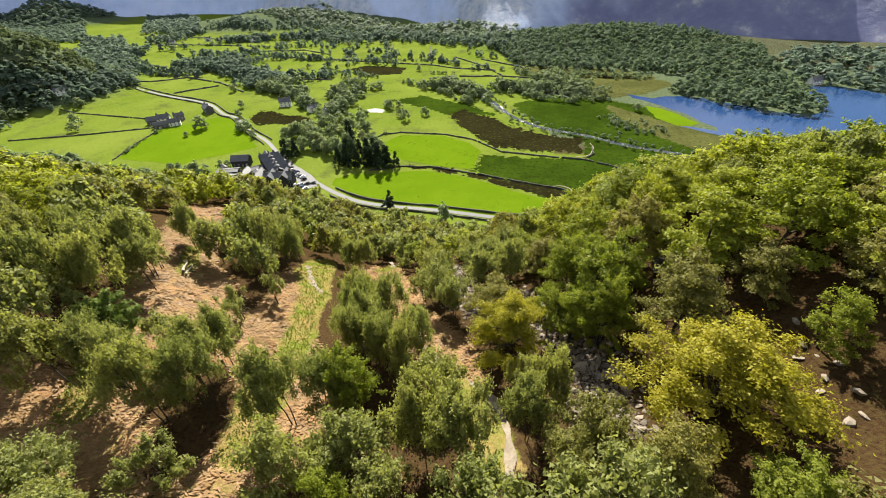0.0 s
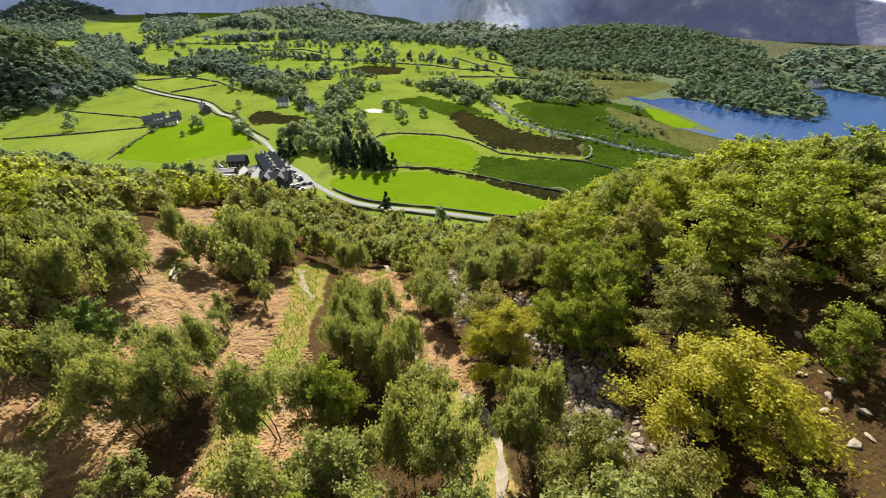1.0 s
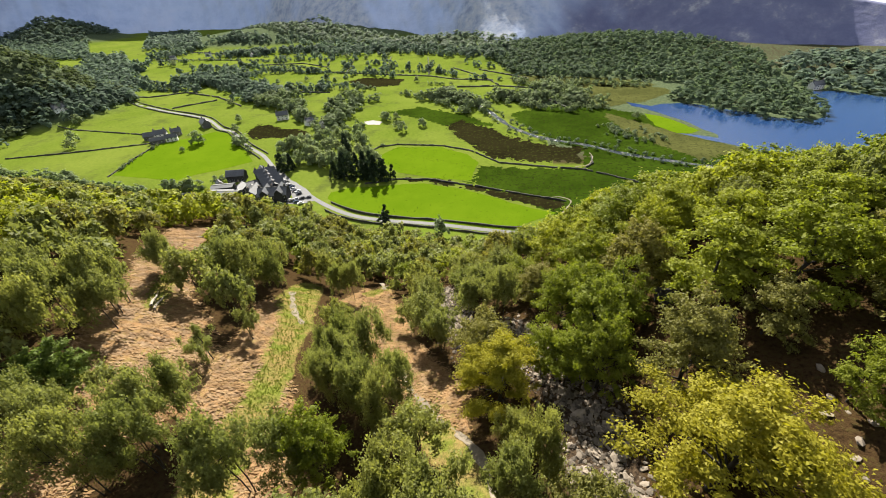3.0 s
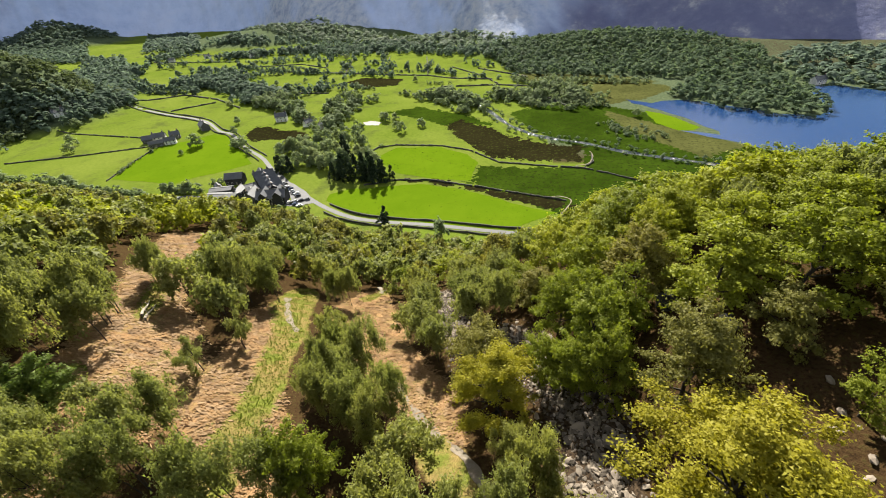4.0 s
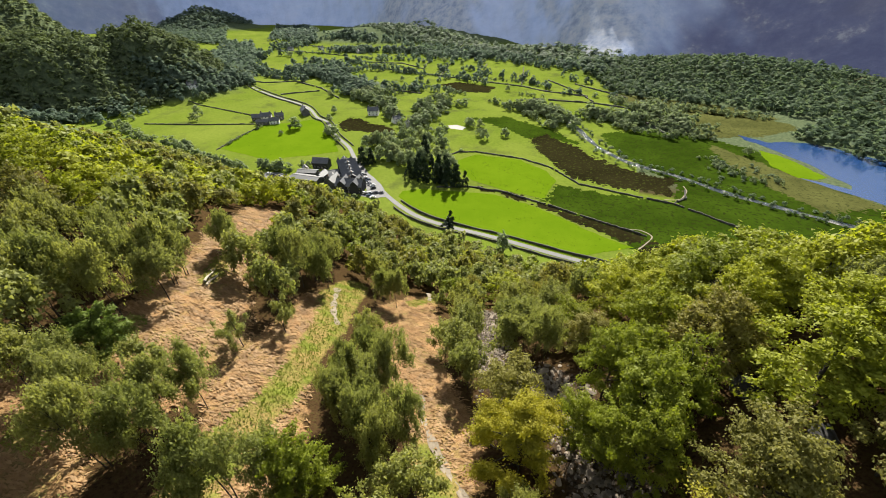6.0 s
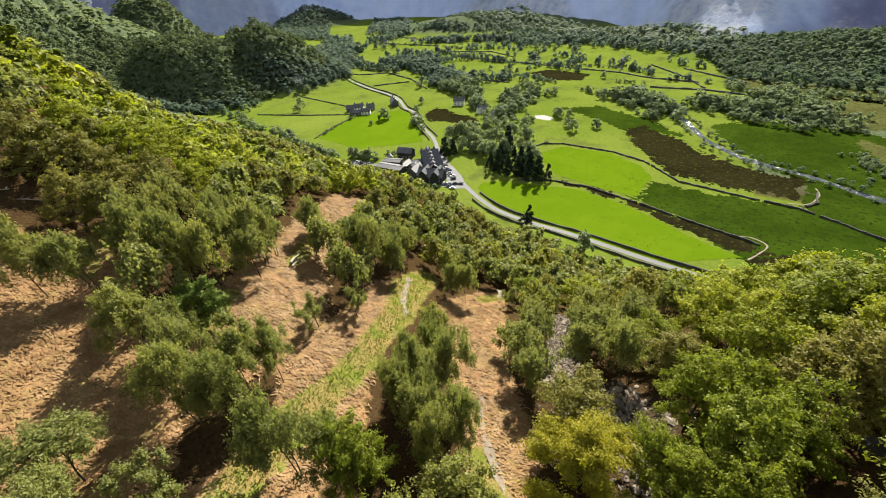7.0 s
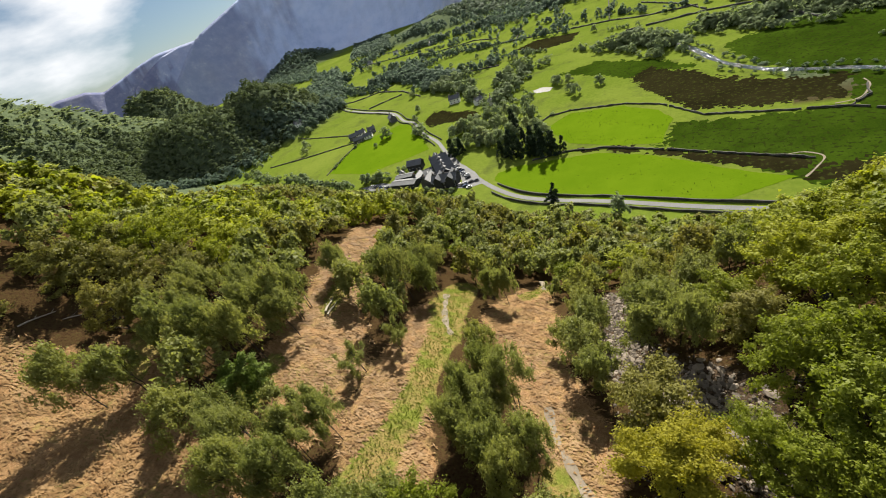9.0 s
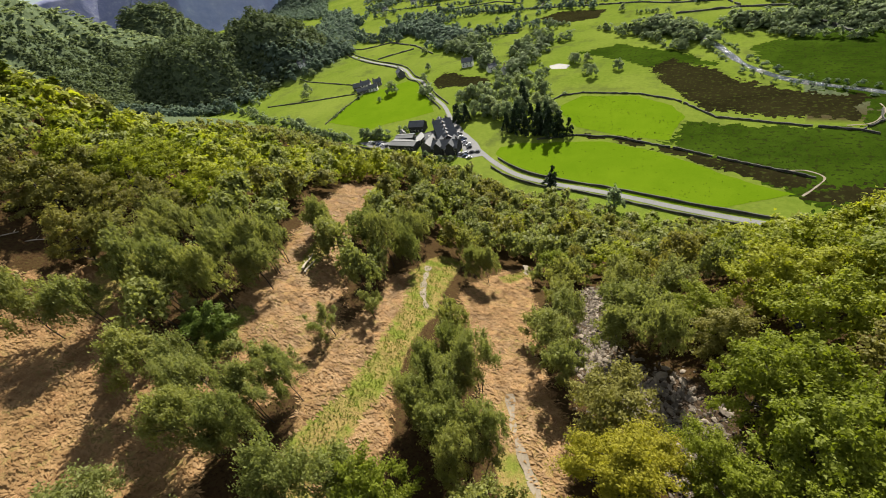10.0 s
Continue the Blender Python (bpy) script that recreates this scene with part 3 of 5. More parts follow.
LAKE = ((140, 447), (161, 430), (176, 438), (192, 440), (212, 432), (235, 410), (258, 387), (287, 380), (304, 393), (314, 417), (325, 450), (337, 483), (375, 480), (399, 454), (520, 430), (800, 350), (800, 120), (380, 120), (270, 210), (222, 280), (200, 307), (180, 325), (159, 345), (172, 341), (186, 333), (189, 340), (182, 356), (173, 385), (156, 414), (142, 432))
road, road_pts = ribbon("road", ROAD, 1.75, 0.10, M_ROAD, "pale grey tarmac valley road between drystone walls")
river, river_pts = ribbon("river", RIVER, 2.6, 0.10, M_RIVER, "shallow river winding over the valley floor", wobble=0.35)


def flat_patch(name, outline, z, mat, label, category, kind="structure", rounds=2, rough=1.2, seed=0):
    """A flat piece of ground with a slightly wavy outline."""
    rnd = random.Random(seed)
    p = [Vector((*q, 0)) for q in outline]
    for r in range(rounds):
        q = []
        for i, a in enumerate(p):
            b_ = p[(i + 1) % len(p)]
            m_ = (a + b_) / 2
            ln = (b_ - a).length
            m_ += Vector((rnd.uniform(-1, 1), rnd.uniform(-1, 1), 0)) * min(rough, ln * 0.06)
            q += [a, m_]
        p = q
    bm = bmesh.new()
    f = bm.faces.new([bm.verts.new((v.x, v.y, z)) for v in p])
    f.normal_update()
    if f.normal.z < 0:
        f.normal_flip()
    bmesh.ops.triangulate(bm, faces=[f])
    me_ = bpy.data.meshes.new(name)
    bm.to_mesh(me_)
    bm.free()
    me_.materials.append(mat)
    return tagged(new(name, me_), label, category, kind=kind), p


flat_patch("water", LAKE, 0.06, M_WATER, "calm deep blue lake at the valley's end", "lake", rough=5.0, seed=3)

def ragged_patch(name, outline, z, mat, label, category, seed=0, cell=1.6):
    """Rough ground with a broken edge of tongues and islands."""
    o = np.array(outline, float)
    lo, hi = o.min(axis=0) - 8, o.max(axis=0) + 8
    rng = np.random.default_rng(seed)
    xs, ys = np.meshgrid(np.arange(lo[0], hi[0], cell), np.arange(lo[1], hi[1], cell))
    ny_, nx_ = xs.shape
    cx_, cy_ = xs[:-1, :-1] + cell / 2, ys[:-1, :-1] + cell / 2
    d, within = np.full(cx_.shape, 1e9), np.zeros(cx_.shape, bool)
    for (ax, ay), (bx, by) in zip(o, np.roll(o, -1, axis=0)):
        dx, dy = bx - ax, by - ay
        t = np.clip(((cx_ - ax) * dx + (cy_ - ay) * dy) / (dx * dx + dy * dy), 0, 1)
        d = np.minimum(d, np.hypot(cx_ - ax - t * dx, cy_ - ay - t * dy))
        if ay != by:
            within ^= ((ay > cy_) != (by > cy_)) & (cx_ < (bx - ax) * (cy_ - ay) / (by - ay) + ax)
    d = np.where(within, d, -d) + 5 * ripple(cx_, cy_, 37, 4, seed) + 3 * ripple(cx_, cy_, 11, 3, seed + 5) + rng.normal(0, 0.7, d.shape)
    keep = d > 0
    xs, ys = xs + rng.uniform(-0.8, 0.8, xs.shape), ys + rng.uniform(-0.8, 0.8, ys.shape)
    ids = np.arange(nx_ * ny_).reshape(ny_, nx_)
    q = np.stack([ids[:-1, :-1], ids[:-1, 1:], ids[1:, 1:], ids[1:, :-1]], axis=-1)[keep]
    used, inv = np.unique(q, return_inverse=True)
    verts = np.stack([xs.ravel()[used], ys.ravel()[used], np.full(len(used), z)], axis=-1)
    return tagged(link_mesh(name, verts, inv.reshape(q.shape), mat), label, category, kind="structure")


PATCHES = (
    ("rough", ((-18, 240), (46, 212), (90, 200), (180, 190), (225, 260), (198, 304), (178, 326), (158, 343), (145, 404), (110, 428), (60, 440), (14, 405), (36, 345), (72, 300), (66, 268), (10, 262))),
    ("rough", ((8, 226), (30, 208), (40, 196), (60, 182), (120, 178), (190, 178), (190, 200), (95, 214), (50, 222))),
    ("lush", ((-115, 222), (-101, 231), (-69, 236), (-51, 239), (-28, 233), (-1, 220), (24, 206), (39, 201), (30, 195), (7, 181), (-13, 184), (-44, 188), (-73, 193), (-98, 201), (-114, 213))),
    ("lush", ((-98, 287), (-86, 310), (-46, 310), (-23, 294), (-13, 277), (-17, 245), (-46, 248), (-74, 257))),
    ("lush", ((-313, 245), (-331, 317), (-299, 340), (-291, 352), (-270, 344), (-226, 300), (-205, 276), (-219, 263), (-250, 236))),
    ("rough", ((-12, 271), (11, 266), (68, 265), (82, 256), (95, 247), (69, 227), (46, 217), (11, 231), (-16, 242))),
    ("peat", ((-52, 368), (-34, 384), (-5, 358), (22, 326), (54, 313), (70, 313), (66, 278), (36, 279), (15, 283), (-3, 289), (-28, 322))),
    ("peat", ((-255, 353), (-254, 376), (-189, 351), (-176, 335), (-238, 331))),
    ("peat", ((-224, 574), (-205, 598), (-136, 583), (-139, 542), (-186, 537))),
    ("peat", ((-71, 245), (-37, 243), (-1, 232), (43, 216), (46, 207), (39, 204), (-1, 223), (-51, 241))),
    ("rough", ((19, 381), (48, 408), (75, 397), (96, 362), (134, 325), (155, 289), (132, 294), (79, 325), (43, 347))),
    ("marsh", ((87, 528), (187, 518), (209, 489), (160, 449), (108, 425), (78, 461))),
    ("marsh", ((110, 405), (135, 377), (160, 348), (178, 328), (196, 306), (153, 284), (133, 322), (114, 354))),
    ("lush", ((147, 404), (158, 396), (170, 375), (179, 352), (170, 345), (158, 345), (146, 365))),
    ("rough", ((71, 267), (80, 283), (95, 278), (131, 268), (99, 247))),
    ("rough", ((-123, 415), (-88, 435), (-28, 401), (-3, 369), (-54, 371), (-81, 393))),
    ("marsh", ((20, 596), (94, 580), (164, 561), (200, 520), (140, 516), (60, 530), (20, 560))),
    ("peat", ((46, 210), (69, 216), (100, 214), (100, 200), (57, 196), (42, 199))),
)
KIND = {"lush": (M_LUSH, "bright green grazed pasture inside drystone walls"), "marsh": (M_MARSH, "tan reedy marsh beside the lake"),
        "rough": (M_ROUGH, "darker rushy rough grazing on the valley floor"), "peat": (M_PEAT, "brown rushy bog ground on the valley floor")}
for k, (kind, outline) in enumerate(PATCHES):
    mat, label = KIND[kind]
    if kind == "lush":
        flat_patch("field", outline, 0.062 + 0.004 * (k % 3), mat, label, "field", rounds=4, rough=1.5, seed=k)
    else:
        ragged_patch("field", outline, 0.03 if k == 0 else 0.02 if k == 1 else 0.035 + 0.004 * (k % 5), mat, label, "field", k)
flat_patch("shoal", ((-139, 382), (-131, 387), (-118, 381), (-119, 372), (-133, 373)), 0.07, M_SHOAL, "pale gravel shoal on the valley floor", "gravel", seed=77)


def wall_along(name, pts, height, width, mat, label, category, closed=False, gaps=0.0, seed=0):
    """A low wall or hedge bank with an uneven top along a line of points."""
    rnd = random.Random(seed)
    vs, fs = [], []
    n_ = len(pts)
    for i, q in enumerate(pts):
        d = (pts[(i + 1) % n_ if closed else min(i + 1, n_ - 1)] - pts[(i - 1) % n_ if closed else max(i - 1, 0)]).normalized()
        s = Vector((-d.y, d.x, 0)) * width / 2
        z = land_at(q.x, q.y)
        h = height * rnd.uniform(0.65, 1.2)
        for e, zz in ((q - s, z - 0.1), (q - s * 0.7, z + h), (q + s * 0.7, z + h), (q + s, z - 0.1)):
            vs.append((e.x, e.y, zz))
    for i in range(n_ if closed else n_ - 1):
        if rnd.random() < gaps:
            continue
        a, c_ = 4 * i, 4 * ((i + 1) % n_)
        fs += [(a, c_, c_ + 1, a + 1), (a + 1, c_ + 1, c_ + 2, a + 2), (a + 2, c_ + 2, c_ + 3, a + 3)]
    return tagged(link_mesh(name, vs, fs, mat), label, category)


def along(line, step=5.0, jitter=0.4, seed=0):
    """Points every few metres along a line, a little uneven."""
    rnd_ = random.Random(seed)
    out = []
    for a, b_ in zip(line, line[1:]):
        a, b_ = Vector((*a, 0)), Vector((*b_, 0))
        n_ = max(1, int((b_ - a).length / step))
        out += [a.lerp(b_, i / n_) + Vector((rnd_.uniform(-jitter, jitter), rnd_.uniform(-jitter, jitter), 0)) for i in range(n_)]
    return out + [Vector((*line[-1], 0))]


WALL_LINES = (
    ((-456, 276), (-401, 292), (-337, 317)), ((-327, 314), (-322, 279), (-313, 241)), ((-490, 362), (-413, 350), (-357, 341)), ((-408, 439), (-391, 458), (-370, 476)),
    ((-410, 613), (-406, 678), (-300, 651), (-165, 614)), ((-245, 636), (-273, 764)), ((-177, 627), (-205, 783)), ((-355, 535), (-276, 513), (-225, 509)),
    ((-155, 612), (-100, 598), (-64, 576), (-7, 563)), ((-72, 657), (-24, 590), (1, 536)), ((-74, 527), (1, 529), (47, 516)), ((45, 488), (74, 427)),
    ((-112, 293), (-102, 310), (-87, 316), (-46, 313), (-21, 302), (3, 277), (37, 270), (65, 266), (74, 278), (75, 291)), ((-94, 236), (-71, 245), (-46, 245), (-9, 234), (46, 216)),
    ((-803, 889), (-700, 907), (-561, 846)), ((-749, 824), (-526, 788)), ((65, 266), (82, 256), (98, 245)), ((-500, 486), (-450, 522), (-378, 492), (-318, 447)),
    ((-480, 722), (-361, 732), (-300, 690)), ((-690, 690), (-628, 627), (-540, 590)), ((-330, 800), (-300, 690)), ((-130, 760), (-104, 605)), ((-30, 640), (42, 570)),
)
for k, line in enumerate(WALL_LINES):
    far = min(q[1] for q in line) > 400
    wall_along("drystone_wall", along(line, 5.0 if far else 2.2, seed=k), 1.6 if far else 1.1, 1.5 if far else 0.75, M_WALL, "weathered grey drystone wall between pastures", "wall", gaps=0.03, seed=k)
for sgn in (-1, 1):
    off = []
    for i, q in enumerate(road_pts):
        d = (road_pts[min(i + 1, len(road_pts) - 1)] - road_pts[max(i - 1, 0)]).normalized()
        off.append(q + Vector((-d.y, d.x, 0)) * 4.6 * sgn)
    off = [q for q in off if not (-200 < q.x < -112 and 200 < q.y < 290)]
    cut = next((i for i in range(1, len(off)) if (off[i] - off[i - 1]).length > 30), len(off))
    for piece in (off[:cut], off[cut:]):
        if len(piece) > 2:
            wall_along("drystone_wall", piece, 1.3, 0.8, M_WALL, "dark drystone wall beside the valley road", "wall", seed=40 + sgn)
for k, line in enumerate(PATH_LINES):
    ribbon("footpath", line, 0.55 if k != 1 else 0.5, 0.13, M_GRAVEL, "trodden stony footpath down the bracken slope", step=0.8, wobble=0.6)
for line in (((60, 271), (70, 275), (76, 290), (75, 299)), ((41, 200), (45, 207), (49, 217), (43, 222), (37, 221))):
    ribbon("farm_track", line, 0.38, 0.12, M_GRAVEL, "pale worn farm track across the rough grazing", step=1.5, wobble=0.4)


# ---- trees ----
def tube(p, q, r0, r1, sides=5):
    """Vertices and faces of a tapered limb from p to q."""
    d = (q - p).normalized()
    u = d.orthogonal().normalized()
    w = d.cross(u)
    vs = [c_ + (u * math.cos(6.2832 * k / sides) + w * math.sin(6.2832 * k / sides)) * r for c_, r in ((p, r0), (q, r1)) for k in range(sides)]
    fs = [(k, (k + 1) % sides, sides + (k + 1) % sides, sides + k) for k in range(sides)]
    return vs, fs


def tree_meshes(kind, seed, leaves, leaf, mat, stems=1, limbs=14):
    """A trunk mesh and a crown mesh of a tree one unit high with a crown one unit wide and deep."""
    rng = np.random.default_rng(seed)
    airy = kind in ("birch", "thin")
    base = {"birch": 0.40, "oak": 0.17, "bush": 0.04, "conifer": 0.08, "thin": 0.42}[kind]
    lobes = {"birch": 7, "oak": 11, "bush": 9, "conifer": 1, "thin": 4}[kind]
    k = {"birch": 100, "oak": 125, "bush": 90, "conifer": 44, "thin": 26}[kind]
    if leaves < 400:
        lobes, k = max(1, lobes // 2), 34
    # boughs spread from the trunk; each carries sprays of leaves round its end, most of them above and outside
    bough = []
    turn = rng.uniform(0, 6.28)
    for i in range(lobes):
        h = (i + 0.5) / lobes
        a = turn + 2.4 * i + rng.normal() * 0.3
        out = {"birch": 0.30 * (1 - h) ** 0.6 + 0.02, "thin": 0.26, "oak": 0.34 * (1 - h ** 2.2) + 0.03, "bush": 0.3 * (1 - h * h)}.get(kind, 0.0) * rng.uniform(0.75, 1.15)
        size = {"birch": 0.23 - 0.05 * h, "thin": 0.2, "oak": 0.215, "bush": 0.24}.get(kind, 0.3) * rng.uniform(0.8, 1.2)
        up = (0.12 if kind == "oak" else 0.16) + 0.70 * h
        bough.append((out * math.cos(a), out * math.sin(a), base + (1 - base) * up, size))
    cl, way = [], []
    while len(cl) < k:
        u = rng.normal(size=3)
        u /= np.linalg.norm(u)
        if kind == "conifer":
            h = rng.random() ** 1.3
            a = rng.uniform(0, 6.28)
            rr = (0.46 - 0.44 * h) * rng.uniform(0.55, 1.0)
            cl.append((rr * math.cos(a), rr * math.sin(a), base + (0.97 - base) * h, 0.05 + 0.05 * rng.random()))
            way.append((math.cos(a), math.sin(a), -0.25))
            continue
        bx_, by_, bz_, bs_ = bough[rng.integers(lobes)]
        if u[2] < -0.25 and rng.random() < 0.7:
            continue
        r = bs_ * rng.uniform(0.5, 1.0) ** 0.5
        p = np.array([bx_ + u[0] * r, by_ + u[1] * r, bz_ + u[2] * r * (0.75 if kind == "oak" else 0.95)])
        if p[2] < base * 0.8:
            continue
        cl.append((*p, (0.030 + 0.030 * rng.random()) if airy else (0.034 + 0.038 * rng.random())))
        way.append(u * np.array([1, 1, 0.35 if kind == "oak" else 1.0]) + 0.5 * np.array([p[0], p[1], 0.1 if kind == "oak" else 0.25]) / 0.4)
    cl, way = np.array(cl), np.array(way)
    way /= np.linalg.norm(way, axis=1)[:, None]
    if kind != "conifer":
        cl[:, :2] *= 0.43 / np.percentile(np.hypot(cl[:, 0], cl[:, 1]), 93)
        cl[:, 2] = base + (cl[:, 2] - cl[:, 2].min()) * (0.95 - base) / np.ptp(cl[:, 2])
    lean = rng.normal(size=2) * 0.05
    cl[:, :2] += lean * cl[:, 2:3]
    # leaves of each spray, drawn out along the twig that bears it
    share = rng.choice(len(cl), size=leaves, p=cl[:, 3] ** 1.6 / (cl[:, 3] ** 1.6).sum())
    d = rng.normal(size=(leaves, 3))
    d /= np.linalg.norm(d, axis=1)[:, None]
    rad = cl[share, 3] * np.clip(rng.normal(0.72, 0.34, leaves), 0.05, 1.7)
    c_ = cl[share, :3] + d * rad[:, None] * np.array([1.0, 1.0, 0.6 if kind == "oak" else 0.75]) + way[share] * (cl[share, 3] * rng.normal(0.1, 0.7, leaves))[:, None]
    if airy:
        loose = rng.random(leaves) < 0.3
        c_[loose] += rng.normal(0, 0.04, (loose.sum(), 3))
        c_[:, 2] -= rng.random(leaves) ** 2.5 * 0.13
    dome = c_ - np.array([0, 0, 0.5 + 0.3 * base])
    dome /= np.linalg.norm(dome, axis=1)[:, None]
    if leaves < 1500:
        d = 0.35 * d + 1.1 * dome
    nrm = (0.35 if airy else 0.55) * d + 0.3 * way[share] + rng.normal(size=(leaves, 3)) * (0.6 if airy else 0.13 if leaf > 0.08 else 0.5) + np.array([0, 0, 0.7 if kind == "oak" else 0.4])
    nrm /= np.linalg.norm(nrm, axis=1)[:, None]
    hang = rng.normal(size=(leaves, 3)) + (np.array([0, 0, -1.6]) if airy and leaf < 0.03 else 0.7 * way[share])
    t = hang - nrm * (hang * nrm).sum(axis=1)[:, None]
    t /= np.linalg.norm(t, axis=1)[:, None]
    s = np.cross(nrm, t)
    a = (leaf * rng.uniform(0.6, 1.5, leaves))[:, None]
    bq = a * rng.uniform(0.5, 0.9, (leaves, 1))
    crown = np.stack([c_ - t * a * 0.7 + s * bq, c_ + t * a, c_ - t * a * 0.7 - s * bq * 0.8], axis=1)
    # wider than deep: the unit crown is stretched to each tree's own height and width
    crown = crown.astype(np.float32)
    # stems and limbs
    vs, fs = [], []
    thick = {"birch": 0.012, "oak": 0.022, "bush": 0.015, "conifer": 0.02, "thin": 0.016}[kind]

    def add(p, q, r0, r1):
        v, f = tube(Vector(p), Vector(q), r0, r1)
        o = len(vs)
        vs.extend(v)
        fs.extend(tuple(o + i for i in g) for g in f)

    tops = []
    for m in range(stems):
        a0 = rng.uniform(0, 6.28)
        foot = Vector((math.cos(a0), math.sin(a0), 0)) * (0.05 if stems > 1 else 0)
        p, q = Vector((foot.x, foot.y, -0.06)), foot
        steps = 4
        for i in range(steps):
            h = (i + 1) / steps * 0.8
            q = foot * (1 + 2.2 * h) + Vector((lean[0] * h + rng.normal() * 0.02, lean[1] * h + rng.normal() * 0.02, h))
            add(p, q, thick * (1 - 0.2 * i), thick * (0.8 - 0.2 * i))
            tops.append((p.copy(), q.copy(), thick * (0.7 - 0.15 * i)))
            p = q
    for i in range(min(limbs, len(cl))):
        e = Vector(cl[i, :3])
        p, q, r0 = min(tops, key=lambda s_: abs((s_[0].z + s_[1].z) / 2 - (e.z - 0.18)) + 0.3 * ((s_[0] + s_[1]) / 2 - e).length)
        o = p.lerp(q, rng.uniform(0.2, 0.9))
        m_ = o.lerp(e, 0.5) + Vector(rng.normal(size=3)) * 0.02
        r0 = max(r0, 0.004) * 0.7
        add(o, m_, r0, r0 * 0.65)
        add(m_, e, r0 * 0.65, r0 * 0.25)
    return (vs, fs), crown


def tree_stock(kind, count, leaves, leaf, mats, seed, stems=1, limbs=14):
    """Ready crown and trunk meshes to share between trees."""
    out = []
    for i in range(count):
        (vs, fs), crown = tree_meshes(kind, seed + i, leaves, leaf, None, stems if stems == 1 else 1 + (i % stems), limbs)
        tm = bpy.data.meshes.new("trunk")
        tm.from_pydata([tuple(v) for v in vs], [], fs)
        tm.materials.append(M_BARK)
        tm.polygons.foreach_set("use_smooth", [True] * len(tm.polygons))
        for mat in mats:
            out.append((tm, tri_mesh("crown", crown, mat), crown))
    return out


def plant(stock, x, y, height, width, label, group, turn=0.0, category="tree", name="tree", sink=0.25):
    tm, cm, _ = stock
    root = new(name)
    root.empty_display_size = 0.5
    root.matrix_basis = Matrix.LocRotScale((x, y, land_at(x, y) - sink), Euler((0, 0, turn)), (width * (1 + 0.12 * math.sin(7 * turn)), width * (1 - 0.12 * math.sin(7 * turn)), height))
    for nm, dat in (("trunk", tm), ("crown", cm)):
        ob = new(nm, dat)
        ob.parent = root
    return tagged(root, label, category, group)


NEAR_BIRCH = tree_stock("birch", 6, 14000, 0.0145, (M_BIRCH,), 10, 3, 26)
NEAR_OAK = tree_stock("oak", 3, 46000, 0.0088, (M_OAK,), 30, 1, 26)
NEAR_FRESH = tree_stock("oak", 4, 19000, 0.0125, (M_FRESH,), 40, 1, 24)
NEAR_OLIVE = tree_stock("oak", 2, 24000, 0.0115, (M_OLIVE,), 45, 1, 26)
BUSH = tree_stock("bush", 1, 14000, 0.019, (M_HOLLY,), 50)
THIN = tree_stock("thin", 3, 6000, 0.018, (M_BIRCH,), 55, 2, 16)
SLOPE = tree_stock("birch", 5, 7000, 0.019, (M_BIRCH,), 200, 3, 16)
SLOPE_OAK = tree_stock("oak", 4, 13000, 0.0145, (M_LIME,), 210, 1, 12)
SLOPE_FRESH = tree_stock("oak", 4, 13000, 0.0145, (M_FRESH,), 215, 1, 12)
SLOPE_OLIVE = tree_stock("oak", 3, 11000, 0.0155, (M_OLIVE,), 220, 1, 12)
MID = tree_stock("birch", 4, 2900, 0.031, (M_BIRCH, M_BIRCH, M_OLIVE), 60, 2, 8) + tree_stock("oak", 4, 4600, 0.025, (M_FRESH, M_LIME), 70, 1, 8)
LOW = tree_stock("birch", 4, 1000, 0.05, (M_BIRCH, M_BIRCH, M_OLIVE), 120, 1, 2) + tree_stock("oak", 3, 1000, 0.05, (M_FRESH, M_LIME), 130, 1, 2)
FOOT = tree_stock("birch", 4, 330, 0.078, (M_BIRCH, M_BIRCH, M_OLIVE), 160, 1, 2) + tree_stock("oak", 3, 330, 0.08, (M_FRESH, M_LIME), 170, 1, 2)
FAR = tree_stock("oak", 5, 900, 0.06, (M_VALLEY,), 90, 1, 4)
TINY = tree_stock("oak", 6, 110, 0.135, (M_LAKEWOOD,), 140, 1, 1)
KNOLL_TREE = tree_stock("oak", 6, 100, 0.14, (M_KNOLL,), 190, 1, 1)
TUFT = tree_stock("oak", 6, 66, 0.175, (M_FAR_HAZED,), 180, 1, 1)
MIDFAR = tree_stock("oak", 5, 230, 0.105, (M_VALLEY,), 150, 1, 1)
PINE = tree_stock("conifer", 3, 2500, 0.042, (M_DARK,), 100, 1, 4)

# trees that stand out on the slope: x, y, height, crown width
STAND_BIRCH = ((-39, 7.5, 13, 10), (-39.5, 14, 12, 10), (-47.5, 9.5, 12, 10), (-54.5, 8, 11, 8.4), (-36.5, -6.5, 8, 8), (-41.5, -5, 8, 8.4), (-24, 9.4, 14, 11), (-6.8, 7, 14, 12), (4, 11.3, 13, 9), (3, 17.5, 8, 5),
               (-20.7, 29.5, 14, 11), (-23.5, 24.8, 13, 9.5), (-13.8, 21.5, 13, 9), (-19.1, 23, 13, 10))
